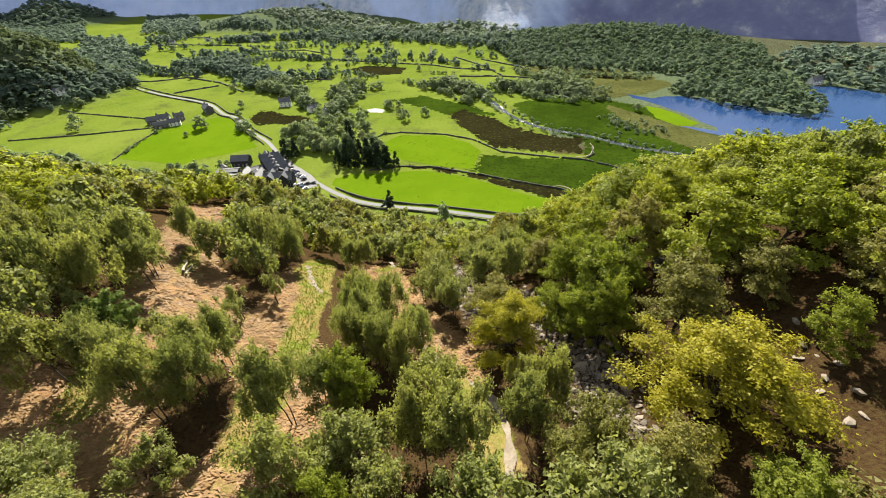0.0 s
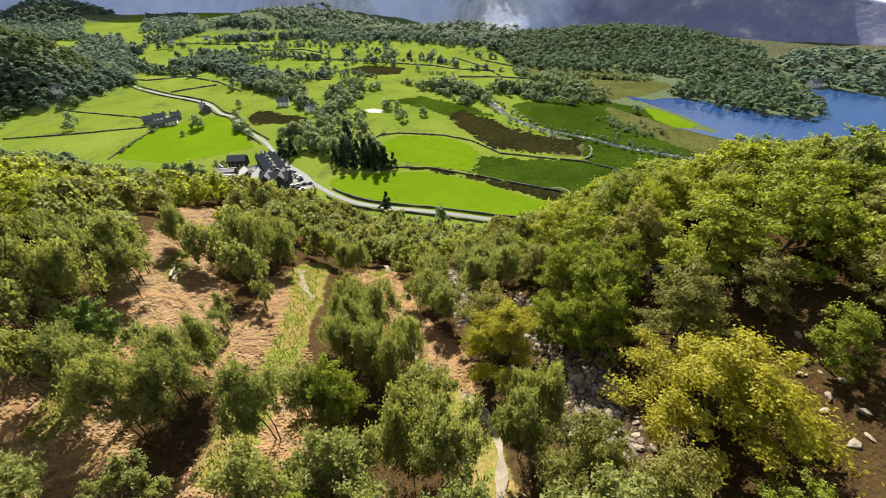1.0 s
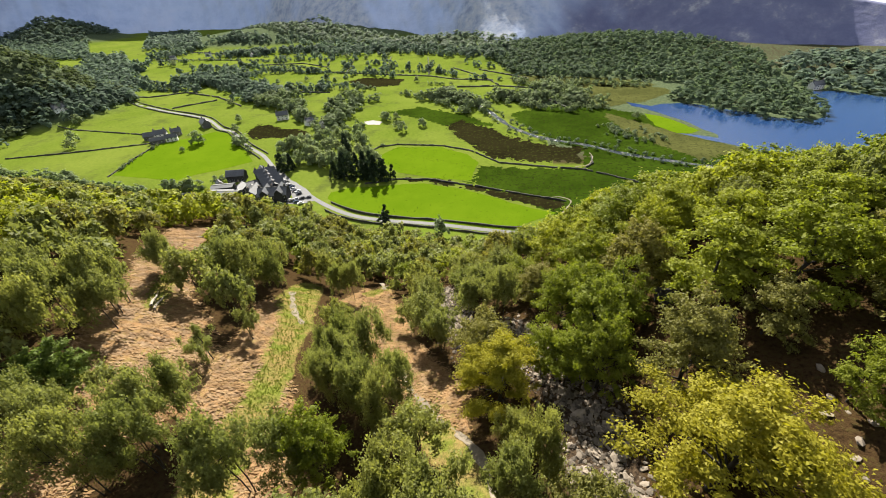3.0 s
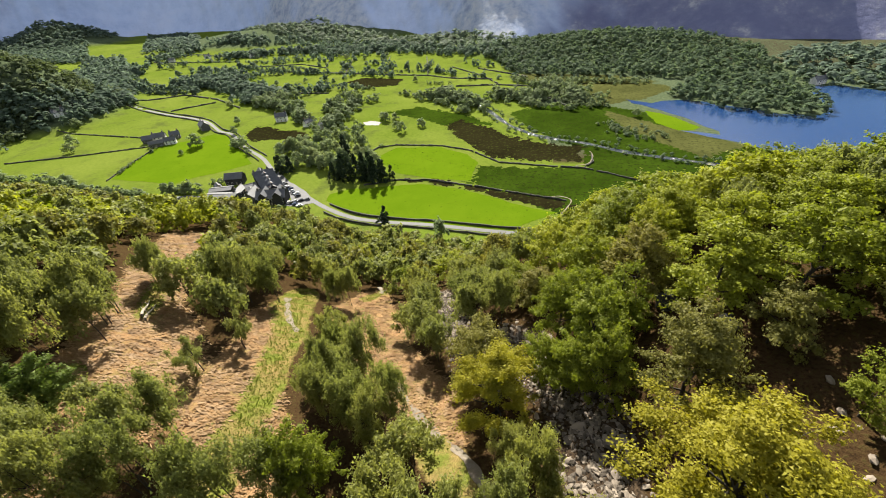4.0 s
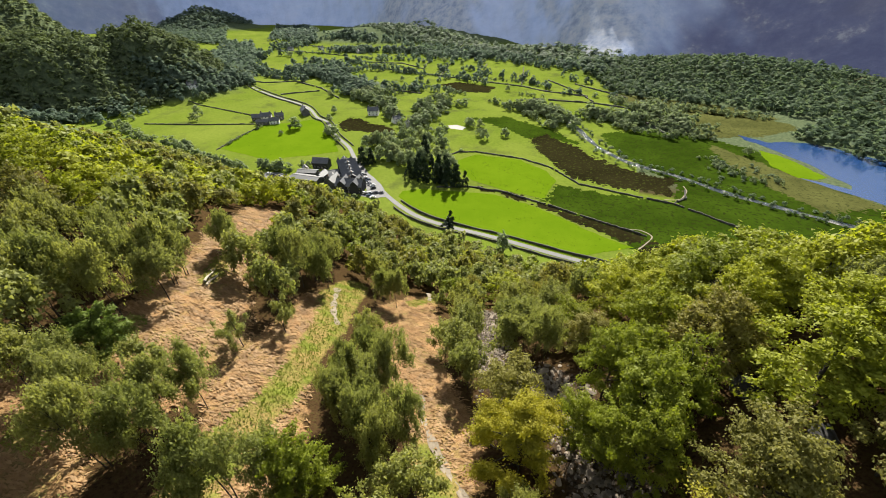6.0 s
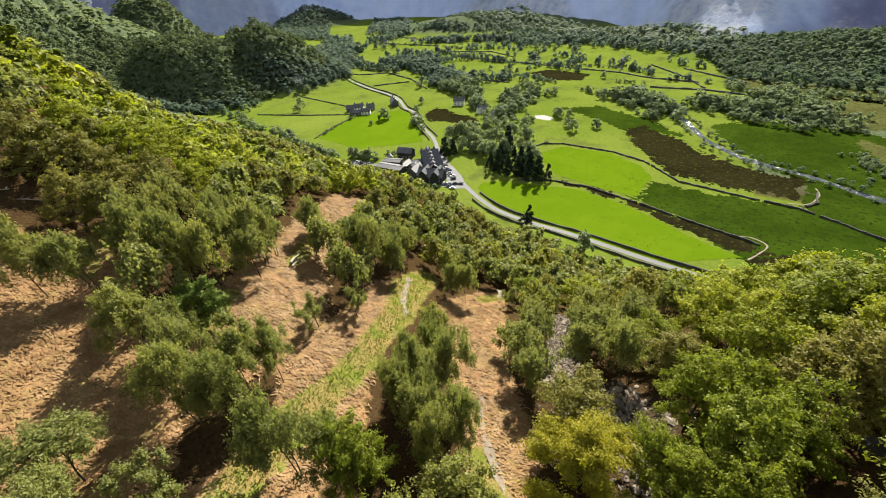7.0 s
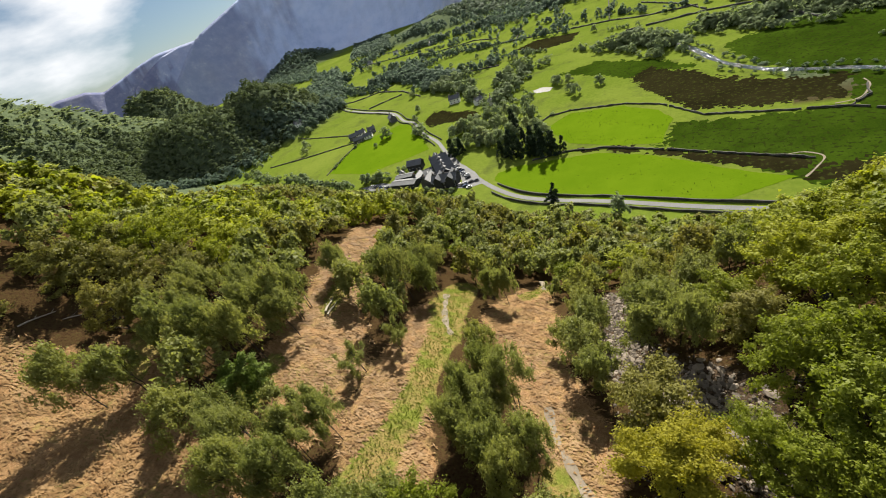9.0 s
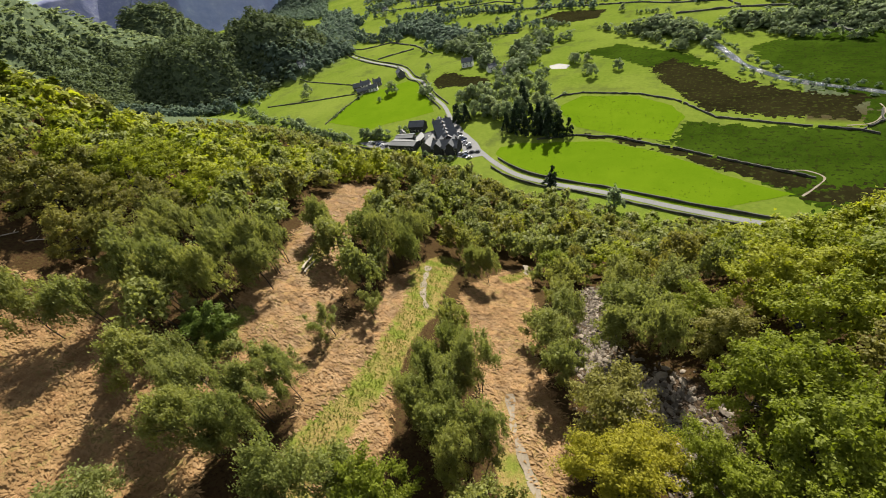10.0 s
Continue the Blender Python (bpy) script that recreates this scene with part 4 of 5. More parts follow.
SLOPE_BIRCH = ((-25.8, 32, 12, 9), (-28.5, 39, 11, 7), (-70.5, 6.2, 12, 11), (-68, 17, 14, 12), (-63.5, 21, 14, 11), (-66, 34.5, 14, 11), (-64, 28, 13, 11), (-57, 53, 15, 13), (-53, 57, 13, 10), (-58, 66, 13, 11),
               (-71.4, 50.6, 12, 9), (-77, 25, 13, 11), (-73, 31, 12, 9), (-74, 19.5, 11, 9), (-38.5, 64, 12, 9), (-13, 52, 11, 8), (-9.2, 39, 10, 7), (-16.6, 48.5, 9, 6.5), (-3.9, 49.7, 11, 8), (1.4, 49.4, 12, 9))
STAND_OAK = ((21.3, 12.3, 13.6, 16.5), (1.3, 26, 13, 12.5))
SLOPE_OAKS = ((30.5, 38, 13, 14), (16.9, 54, 12, 12), (13.4, 63.5, 12, 13), (-100, 30.5, 13, 14), (-93, 43, 12, 12), (-110, 42, 12, 13), (27, 52, 12, 11), (36, 47, 12, 12), (-106, 24, 12, 12))
STAND_FRESH = ((-19.3, 12, 13, 8.5), (11.5, 39.5, 13, 10), (7.8, 30.5, 10, 7), (10.6, 28, 11, 8), (14.6, 32.7, 14, 12), (14.7, 26.8, 12, 8), (22.5, 1.5, 7.5, 7), (-16.4, -1.6, 9, 5.5))
SLOPE_FRESHES = ((13.9, 43.6, 12, 10), (36, 20, 8, 6.5), (39, 36, 13, 14), (19, 39, 12, 9), (-87.8, 35.6, 12, 11))
STAND_OLIVE = ((23.6, 25, 14, 12), (7.6, 6, 12, 9), (13.4, 2, 12, 9))
SLOPE_OLIVES = ((34, 30.5, 9, 8), (-109, 14, 5, 6), (-100, 5.5, 4, 5), (-105, 19, 6, 6), (24.7, 46, 12, 12), (-99.8, 17.8, 13, 13), (-81, 19, 12, 10), (-85, 28, 13, 11), (-94, 23, 12, 11), (-104, 27, 12, 11), (-84.5, 14.5, 11, 9))
rnd = random.Random(5)
taken = []
L_BIRCH, L_OAK = "open-crowned silver birch in young leaf on the bracken slope", "broad oak in fresh yellow-green leaf on the slope"
L_FRESH, L_OLIVE = "dense bright green broadleaf tree on the wooded slope", "oak with bronze olive young leaves on the slope"
for stock, spots, lab in ((NEAR_BIRCH, STAND_BIRCH, L_BIRCH), (SLOPE, SLOPE_BIRCH, L_BIRCH), (NEAR_OAK, STAND_OAK, L_OAK), (SLOPE_OAK, SLOPE_OAKS, L_OAK),
                          (NEAR_FRESH, STAND_FRESH, L_FRESH), (SLOPE_FRESH, SLOPE_FRESHES, L_FRESH), (NEAR_OLIVE, STAND_OLIVE, L_OLIVE), (SLOPE_OLIVE, SLOPE_OLIVES, L_OLIVE)):
    for k, (x, y, h, w) in enumerate(spots):
        if lab is L_BIRCH and w >= 8.5:
            # birches stand in pairs, each with a narrow crown
            a = rnd.uniform(0, 6.28)
            for s, f in ((1, 1.15), (-1, rnd.uniform(0.95, 1.1))):
                plant(stock[(k + s) % len(stock)], x + s * 0.22 * w * math.cos(a), y + s * 0.22 * w * math.sin(a), h * f, w * 0.66, lab, "trees on the slope", rnd.uniform(0, 6.28))
        else:
            plant(stock[k % len(stock)], x, y, h * 1.12, w * 1.05, lab, "trees on the slope", rnd.uniform(0, 6.28))
        taken.append((x, y, w * 0.42))
plant(BUSH[0], -56.3, 16.6, 8.5, 9, "rounded dense green holly bush on the slope", "bushes on the slope", 1, "bush", "bush")
taken.append((-56, 17, 4.5))
for x, y, h, w in ((-44, 35.5, 8, 6), (-45.5, 28, 8, 6.5), (-45, 14.6, 9, 8), (-34.5, -0.6, 8, 7), (-28, 72, 7, 5), (-35.5, 47, 5, 3.5)):
    plant(THIN[rnd.randrange(3)], x, y, h, w, "thin young birch sapling among dead bracken", "saplings on the slope", rnd.uniform(0, 6), "tree", "sapling")
    taken.append((x, y, w * 0.4))


def thin_out(xs, ys, gap, taken=()):
    """Picks points that keep a gap from one another, in the order given."""
    cells, keep = {}, []
    for k, (x, y) in enumerate(zip(xs, ys)):
        i, j = int(x // gap), int(y // gap)
        if any((px - x) ** 2 + (py - y) ** 2 < gap * gap for a in (i - 1, i, i + 1) for b_ in (j - 1, j, j + 1) for px, py in cells.get((a, b_), ())):
            continue
        if any((px - x) ** 2 + (py - y) ** 2 < (w + gap * 0.4) ** 2 for px, py, w in taken):
            continue
        cells.setdefault((i, j), []).append((x, y))
        keep.append(k)
    return np.array(keep, dtype=int)


def join_trees(name, spots, stock, label, category, seed=7):
    """A far wood as one mesh to each kind of leaf: crowns alone, each turned and sized on its own."""
    rng = np.random.default_rng(seed)
    spots = np.array(spots, float)
    zs = land(spots[:, 0], spots[:, 1])
    parts = {}
    for (x, y, h, w, k), z in zip(spots, zs):
        tm, cm, crown = stock[int(k) % len(stock)]
        a = rng.uniform(0, 6.28)
        ca, sa = math.cos(a), math.sin(a)
        qx, qy = crown[..., 0] * ca - crown[..., 1] * sa, crown[..., 0] * sa + crown[..., 1] * ca
        parts.setdefault(cm.materials[0].name, []).append(np.stack([qx * w + x, qy * w + y, crown[..., 2] * h + z - 0.2], axis=-1))
    for mn, qs in parts.items():
        tagged(new(name, tri_mesh(name, np.concatenate(qs), bpy.data.materials[mn])), label, category, kind="stuff")


# the wood that fills the slope
rng = np.random.default_rng(11)
cx, cy = rng.uniform(-290, 140, 15000), rng.uniform(-16, 215, 15000)
cz = land(cx, cy)
ok = (cz > 1.0) & (open_ground(cx, cy) < 0.37) & ~((cy > 165) & (cz < 3) & (cx > -70)) & ~((cy > 184) & (cx > -275) & (cx < -95))
cx, cy, cz = cx[ok], cy[ok], cz[ok]
keep = thin_out(cx, cy, 5.4, taken + [(28, 5, 7), (-18, -7, 5), (-30, -7, 5), (-104, 10, 7), (-95, 11, 6), (-94, 4, 6), (-112, 12, 6), (-106, 18, 4), (28, 44, 3.5), (33, 36, 4), (37, 29, 4), (34.5, 21, 4), (37, 16, 3.5), (30.5, 13.5, 3.5), (18.5, -2.5, 5), (26, 38.5, 6), (31, 31, 5.5), (33, 25.5, 4.5), (28, 25, 3)])
wood = sorted(zip(cx[keep], cy[keep]), key=lambda p: math.hypot(p[0] - 8, p[1] - 14) + (25 if p[1] < -8 else 0))
CLEARINGS = ((-33.8, 36.6), (-34.7, 42.8), (-37.6, 50.1), (-23.8, 16.3))
for k, (x, y) in enumerate(wood[:150]):
    h = rnd.uniform(9, 13.5)
    birch = rnd.random() < (0.3 if x > 8 or x < -95 else 0.9)
    if k < 55 or (x > 15 and math.hypot(x, y) < 72):
        st = SLOPE[rnd.randrange(5)] if birch else (SLOPE_FRESH + SLOPE_OAK + SLOPE_OLIVE)[rnd.randrange(11)]
    else:
        st = MID[rnd.randrange(12)] if birch else MID[12 + rnd.randrange(8)]
    w, turn = h * rnd.uniform(0.62, 0.85) * (1.4 if not birch else 1.0), rnd.uniform(0, 6.28)
    if any(math.dist((x, y), c) < 2.5 for c in CLEARINGS):
        continue
    plant(st, x, y, h, w, "leafy birch and oak wood tree on the steep slope", "trees on the slope", turn)
rest = []
for x, y in wood[150:]:
    sunny = x > 10 or (x < -95 and y < 125)
    rest.append((x, y, rnd.uniform(7.5, 13.5) * (0.58 if y > 140 else 1.0), rnd.uniform(7.2, 10.5) * (0.85 if y > 140 else 1.15 if sunny else 1.0), rnd.randrange(12) if rnd.random() < (0.3 if sunny else 0.86) else 12 + rnd.randrange(6)))
join_trees("hillside_wood", rest[:420], LOW, "mixed birch and oak wood covering the slope", "woodland")
join_trees("foot_wood", rest[420:], FOOT, "mixed birch and oak wood along the foot of the slope", "woodland", 8)

# ---- trees of the valley floor ----
SINGLES = ((-429, 322, 12), (-411, 303, 10), (-285, 317, 13), (-282, 384, 9), (-287, 297, 5), (-476, 375, 11), (-266, 351, 9), (-332, 448, 10), (-632, 734, 12), (-288, 767, 10), (-211, 784, 9), (-328, 566, 8), (-289, 581, 8), (-261, 589, 8), (-90, 350, 11),
           (-73, 366, 9), (-115, 385, 10), (-133, 342, 11), (134, 386, 8), (-238, 565, 9), (-115, 563, 9), (-249, 760, 8), (-120, 392, 8), (-105, 388, 9), (-97, 360, 8))
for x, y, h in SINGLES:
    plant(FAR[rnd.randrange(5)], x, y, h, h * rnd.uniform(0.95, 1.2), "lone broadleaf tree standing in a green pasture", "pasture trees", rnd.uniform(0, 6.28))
for x, y, h, w in ((-67, 185, 8, 8.5), (-66.5, 190, 9.5, 6)):
    plant(PINE[1], x, y, h, w, "dark rounded evergreen beside the valley road", "roadside trees", rnd.uniform(0, 6))
plant(FAR[1], -29, 170, 14, 11, "tall dark green tree beside the valley road", "roadside trees", 2)
HOTEL_WOOD = (((-189, 293), (-176, 310), (-153, 320), (-119, 316)), ((-169, 268), (-155, 278), (-136, 264)), ((-126, 275), (-110, 287), (-94, 270)), ((-180, 300), (-150, 298), (-130, 300)), ((-150, 285), (-125, 262)))
spots = [(q.x, q.y) for k, line in enumerate(HOTEL_WOOD) for q in along(line, 5.8, 3.0, k)]
for x, y in spots:
    plant(FAR[rnd.randrange(5)], x, y, rnd.uniform(10, 15), rnd.uniform(9, 13), "broadleaf tree in the wood beside the hotel", "trees beside the hotel", rnd.uniform(0, 6.28))
for x, y, h in ((-167, 254, 16), (-162, 260, 14), (-121, 246, 14), (-113, 244, 17), (-104, 242, 15), (-96, 243, 16), (-88, 242, 20), (-81, 243, 17), (-75, 245, 12), (-117, 258, 16), (-100, 254, 18), (-92, 252, 15), (-126, 290, 19), (-122, 284, 17), (-108, 262, 14), (-84, 248, 15), (-94, 246, 14), (-110, 250, 16), (-98, 262, 15), (-173, 262, 12)):
    plant(PINE[rnd.randrange(3)], x, y, h, h * 0.62, "dark evergreen conifer in the wood beside the hotel", "conifers beside the hotel", rnd.uniform(0, 6.28))

# hedgerow trees and woods: centre line, half width, spacing, height
LINES = (
    (((-538, 523), (-501, 546), (-429, 524)), 7, 7, 11), (((-504, 602), (-464, 618), (-404, 556), (-331, 508), (-282, 476)), 20, 6, 12), (((-564, 699), (-472, 663), (-400, 611)), 16, 7, 11),
    (((-295, 471), (-238, 431), (-216, 398), (-197, 378)), 9, 6, 11), (((-165, 351), (-173, 407), (-167, 451), (-151, 468)), 11, 5, 11), (((-69, 489), (-45, 456), (-23, 421)), 13, 5, 11),
    (((-5, 474), (27, 452), (44, 433)), 7, 5, 9), (((50, 507), (79, 468), (108, 425)), 14, 6, 7), (((-252, 325), (-221, 299), (-210, 290)), 5, 6, 9), (((-560, 358), (-521, 357), (-520, 404), (-496, 412), (-505, 470), (-540, 500)), 17, 5, 12),
    (((-251, 222), (-239, 219), (-227, 222), (-218, 225), (-210, 233), (-203, 240)), 1.5, 4.5, 9), (((-592, 851), (-494, 869), (-381, 847), (-275, 827)), 30, 8, 12), (((-282, 849), (-158, 824), (-52, 767), (18, 716)), 32, 8, 12),
    (((-726, 720), (-717, 746)), 25, 7, 13), (((-542, 1019), (-335, 936), (-192, 881)), 40, 8, 12), (((-483, 799), (-369, 763), (-296, 751)), 6, 12, 9), (((-180, 360), (-150, 343), (-135, 367)), 12, 8, 7),
    (((75, 438), (95, 416), (123, 414)), 8, 6, 6), (((-620, 600), (-580, 560), (-545, 540)), 30, 7, 12), (((-700, 660), (-640, 620)), 25, 8, 12), (((-260, 600), (-250, 540)), 5, 9, 9), (((-205, 500), (-190, 480)), 6, 8, 9),
    (((-310, 216), (-286, 214), (-262, 211), (-240, 210)), 3, 3.5, 9), (((-178, 200), (-160, 199), (-134, 197)), 2.5, 4, 4.5), (((-440, 245), (-380, 235), (-330, 236)), 8, 7, 9), (((-100, 640), (-85, 610)), 8, 9, 9), (((-170, 700), (-180, 640)), 4, 12, 8), (((-324, 312), (-320, 279), (-312, 243)), 1.2, 4, 3.2), (((-130, 330), (-112, 305), (-100, 318)), 4, 7, 5), (((60, 500), (30, 540), (10, 570)), 9, 8, 8), (((-515, 300), (-550, 240), (-620, 180)), 22, 6, 11), (((-480, 262), (-430, 248)), 7, 6, 8),
    (((-187, 654), (-112, 647), (-41, 565), (-12, 579)), 5, 10, 9), (((-256, 665), (-270, 768)), 3, 10, 9), (((-189, 654), (-221, 796)), 3, 12, 9), (((-113, 630), (-111, 701)), 3, 10, 9), (((-125, 498), (-72, 458), (-24, 397)), 4, 6, 8),
    (((-85, 472), (-50, 465), (-20, 430)), 11, 4, 12), (((-5, 468), (24, 468), (48, 446)), 10, 4, 12), (((56, 523), (76, 491), (91, 442)), 16, 4, 12), (((-192, 421), (-185, 442), (-179, 467)), 8, 4, 12), (((-328, 475), (-280, 448), (-229, 421)), 10, 5, 12),
    (((-265, 504), (-228, 527), (-178, 511)), 5, 7, 10), (((-238, 576), (-227, 628), (-149, 593)), 5, 8, 9), (((-8, 460), (19, 435), (69, 417), (86, 405)), 4, 6, 8), (((-472, 706), (-336, 651), (-269, 629)), 5, 9, 9), (((-506, 573), (-412, 564), (-332, 515), (-273, 474)), 14, 4, 13),
    (((-712, 697), (-650, 694)), 14, 5, 14), (((-741, 805), (-749, 969)), 30, 5, 14), (((-709, 1028), (-552, 978)), 30, 5, 14), (((-670, 737), (-613, 773), (-584, 839)), 6, 8, 12), (((-435, 637), (-348, 651), (-280, 639)), 5, 8, 10), (((-375, 565), (-289, 526), (-236, 525)), 5, 8, 10),
    (((-592, 839), (-382, 881), (-124, 833)), 18, 5, 13), (((-492, 389), (-498, 434), (-506, 479)), 12, 4, 11), (((-280, 625), (-246, 652), (-175, 637)), 4, 8, 9), (((97, 363), (115, 335), (137, 330)), 9, 3, 4), (((12, 467), (43, 470), (84, 443), (112, 445)), 12, 5, 7),
    (((-315, 690), (-240, 712), (-150, 690)), 4, 10, 9), (((-430, 760), (-330, 790), (-200, 800)), 6, 8, 11), (((-560, 640), (-480, 690), (-430, 720)), 7, 8, 12), (((-60, 690), (-20, 655), (20, 625)), 4, 9, 9), (((55, 548), (120, 536), (185, 520)), 13, 3, 5),
    (((-544, 523), (-523, 538), (-477, 528), (-431, 521)), 1.5, 3, 5), (((-669, 774), (-629, 798), (-526, 788), (-407, 746)), 2, 3, 5), (((-765, 897), (-687, 890), (-592, 851), (-406, 793)), 2, 4, 5),
    (((-420, 655), (-357, 645), (-305, 638), (-216, 632), (-123, 629), (-68, 614)), 1.5, 4, 4), (((-420, 666), (-396, 722), (-350, 695), (-284, 649)), 1.5, 3.5, 4), (((-315, 525), (-282, 525), (-244, 516), (-227, 557), (-185, 533), (-161, 519)), 1.5, 3, 5),
    (((-128, 493), (-97, 485), (-51, 457)), 1.5, 3, 4), (((-98, 545), (-60, 541)), 1.5, 4, 5), (((-352, 778), (-406, 746), (-458, 754)), 2, 4, 5),
)
spots = []
for line, half, gap, h in LINES:
    length = sum(math.dist(a, b_) for a, b_ in zip(line, line[1:]))
    for k in range(max(3, int(length / gap * min(4.0, max(1.0, half / 5))))):
        t = rnd.uniform(0, length)
        for a, b_ in zip(line, line[1:]):
            d = math.dist(a, b_)
            if t <= d:
                break
            t -= d
        f = min(t / d, 1.0)
        spots.append((a[0] + (b_[0] - a[0]) * f + rnd.gauss(0, half * 0.55), a[1] + (b_[1] - a[1]) * f + rnd.gauss(0, half * 0.55), h * rnd.uniform(0.65, 1.2), h * rnd.uniform(0.8, 1.25), rnd.randrange(5)))
near_row = [q for q in spots if math.hypot(q[0], q[1]) < 560]
far_row = [q for q in spots if math.hypot(q[0], q[1]) >= 560 and not (math.hypot(q[0], q[1]) > 820 and rnd.random() < 0.4)]
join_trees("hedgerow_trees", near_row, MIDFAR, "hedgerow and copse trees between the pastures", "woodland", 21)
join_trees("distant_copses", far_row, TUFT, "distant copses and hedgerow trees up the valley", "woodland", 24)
bank = [(q.x + rnd.uniform(-2, 2) + 8 * s, q.y + 5 * s + rnd.uniform(-2, 2), rnd.uniform(1.5, 4.5), rnd.uniform(2.5, 6), rnd.randrange(5)) for q in river_pts for s in (-0.7, 0.7) if rnd.random() < 0.95]
bank += [(rnd.gauss(119, 14), rnd.gauss(345, 12), rnd.uniform(1.5, 3.5), rnd.uniform(3, 6), rnd.randrange(5)) for _ in range(26)]
join_trees("riverside_scrub", bank, TINY, "low scrub and willows along the river", "scrub", 22)


def fill_wood(name, outline, gap, h, stock, label, seed, floor=-1.0):
    rng = np.random.default_rng(seed)
    o = np.array(outline)
    lo, hi = o.min(axis=0), o.max(axis=0)
    n_ = int((hi - lo).prod() / (gap * gap) * 5)
    xs, ys = rng.uniform(lo[0], hi[0], n_), rng.uniform(lo[1], hi[1], n_)
    m = inside(xs, ys, list(outline))
    xs, ys = xs[m], ys[m]
    m = (land(xs, ys) > floor) & (fell_height(xs, ys) < 12)
    xs, ys = xs[m], ys[m]
    k = thin_out(xs, ys, gap)
    join_trees(name, [(x, y, h * rng.uniform(0.6, 1.3), max(gap, 6.8) * rng.uniform(1.2, 1.85), rng.integers(5)) for x, y in zip(xs[k], ys[k])], stock, label, "woodland", seed)


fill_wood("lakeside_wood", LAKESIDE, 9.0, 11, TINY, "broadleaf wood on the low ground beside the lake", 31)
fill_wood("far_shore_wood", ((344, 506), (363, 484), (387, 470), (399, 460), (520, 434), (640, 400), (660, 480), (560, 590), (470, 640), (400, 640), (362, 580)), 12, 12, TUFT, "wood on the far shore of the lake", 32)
fill_wood("knoll_wood", ((-860, 170), (-700, 175), (-600, 195), (-535, 270), (-505, 340), (-515, 440), (-520, 510), (-600, 560), (-720, 540), (-850, 470)), 6.0, 9, KNOLL_TREE, "wood painted as if in shade, covering a steep knoll", 33, 1.0)
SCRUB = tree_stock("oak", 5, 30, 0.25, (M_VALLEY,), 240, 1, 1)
fill_wood("crag_wood", ((-1310, 520), (-1270, 420), (-1180, 395), (-1090, 440), (-1070, 540), (-1110, 640), (-1220, 650)), 8.5, 9, KNOLL_TREE, "wood painted as if in shade, over a small steep hill", 40, 1.0)
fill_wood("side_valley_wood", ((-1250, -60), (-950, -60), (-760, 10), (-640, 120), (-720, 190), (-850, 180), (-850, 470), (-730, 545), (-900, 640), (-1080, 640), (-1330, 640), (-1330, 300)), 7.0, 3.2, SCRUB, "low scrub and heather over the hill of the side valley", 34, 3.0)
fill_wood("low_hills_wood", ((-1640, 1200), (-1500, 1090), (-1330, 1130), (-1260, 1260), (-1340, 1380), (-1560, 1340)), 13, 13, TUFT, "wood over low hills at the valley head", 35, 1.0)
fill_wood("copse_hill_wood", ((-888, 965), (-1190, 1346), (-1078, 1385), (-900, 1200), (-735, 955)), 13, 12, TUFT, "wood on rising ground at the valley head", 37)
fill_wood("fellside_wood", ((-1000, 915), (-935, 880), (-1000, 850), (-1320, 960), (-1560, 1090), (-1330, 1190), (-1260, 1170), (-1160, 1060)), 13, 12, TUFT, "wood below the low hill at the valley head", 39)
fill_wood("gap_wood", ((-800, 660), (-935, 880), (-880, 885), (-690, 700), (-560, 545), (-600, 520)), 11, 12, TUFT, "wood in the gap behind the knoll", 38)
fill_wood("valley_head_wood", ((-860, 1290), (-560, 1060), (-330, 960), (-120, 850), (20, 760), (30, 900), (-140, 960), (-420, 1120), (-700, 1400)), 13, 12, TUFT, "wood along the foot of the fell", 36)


# ---- hotel, farms and houses ----
def part(name, bm, mat, parent, label=""):
    me_ = bpy.data.meshes.new(name)
    bm.to_mesh(me_)
    bm.free()
    me_.materials.append(mat)
    ob = new(name, me_)
    ob.parent = parent
    if label:
        ob["label"] = label
    return ob


def box(bm, x0, y0, z0, x1, y1, z1, bevel=0.0):
    m = Matrix.LocRotScale(((x0 + x1) / 2, (y0 + y1) / 2, (z0 + z1) / 2), None, (x1 - x0, y1 - y0, z1 - z0))
    r = bmesh.ops.create_cube(bm, size=1.0, matrix=m)
    if bevel:
        bmesh.ops.bevel(bm, geom=list({e for v in r["verts"] for e in v.link_edges}), offset=bevel, segments=2, affect="EDGES")
    return bm


M_GLASS, n, l, b = material("window_glass")
b.inputs["Base Color"].default_value, b.inputs["Roughness"].default_value = (0.02, 0.025, 0.03, 1), 0.08
M_TRIM = simple("painted_trim", (0.6, 0.6, 0.58), (0.8, 0.8, 0.78), 2.0, 0.6, 0.1, 0.005)


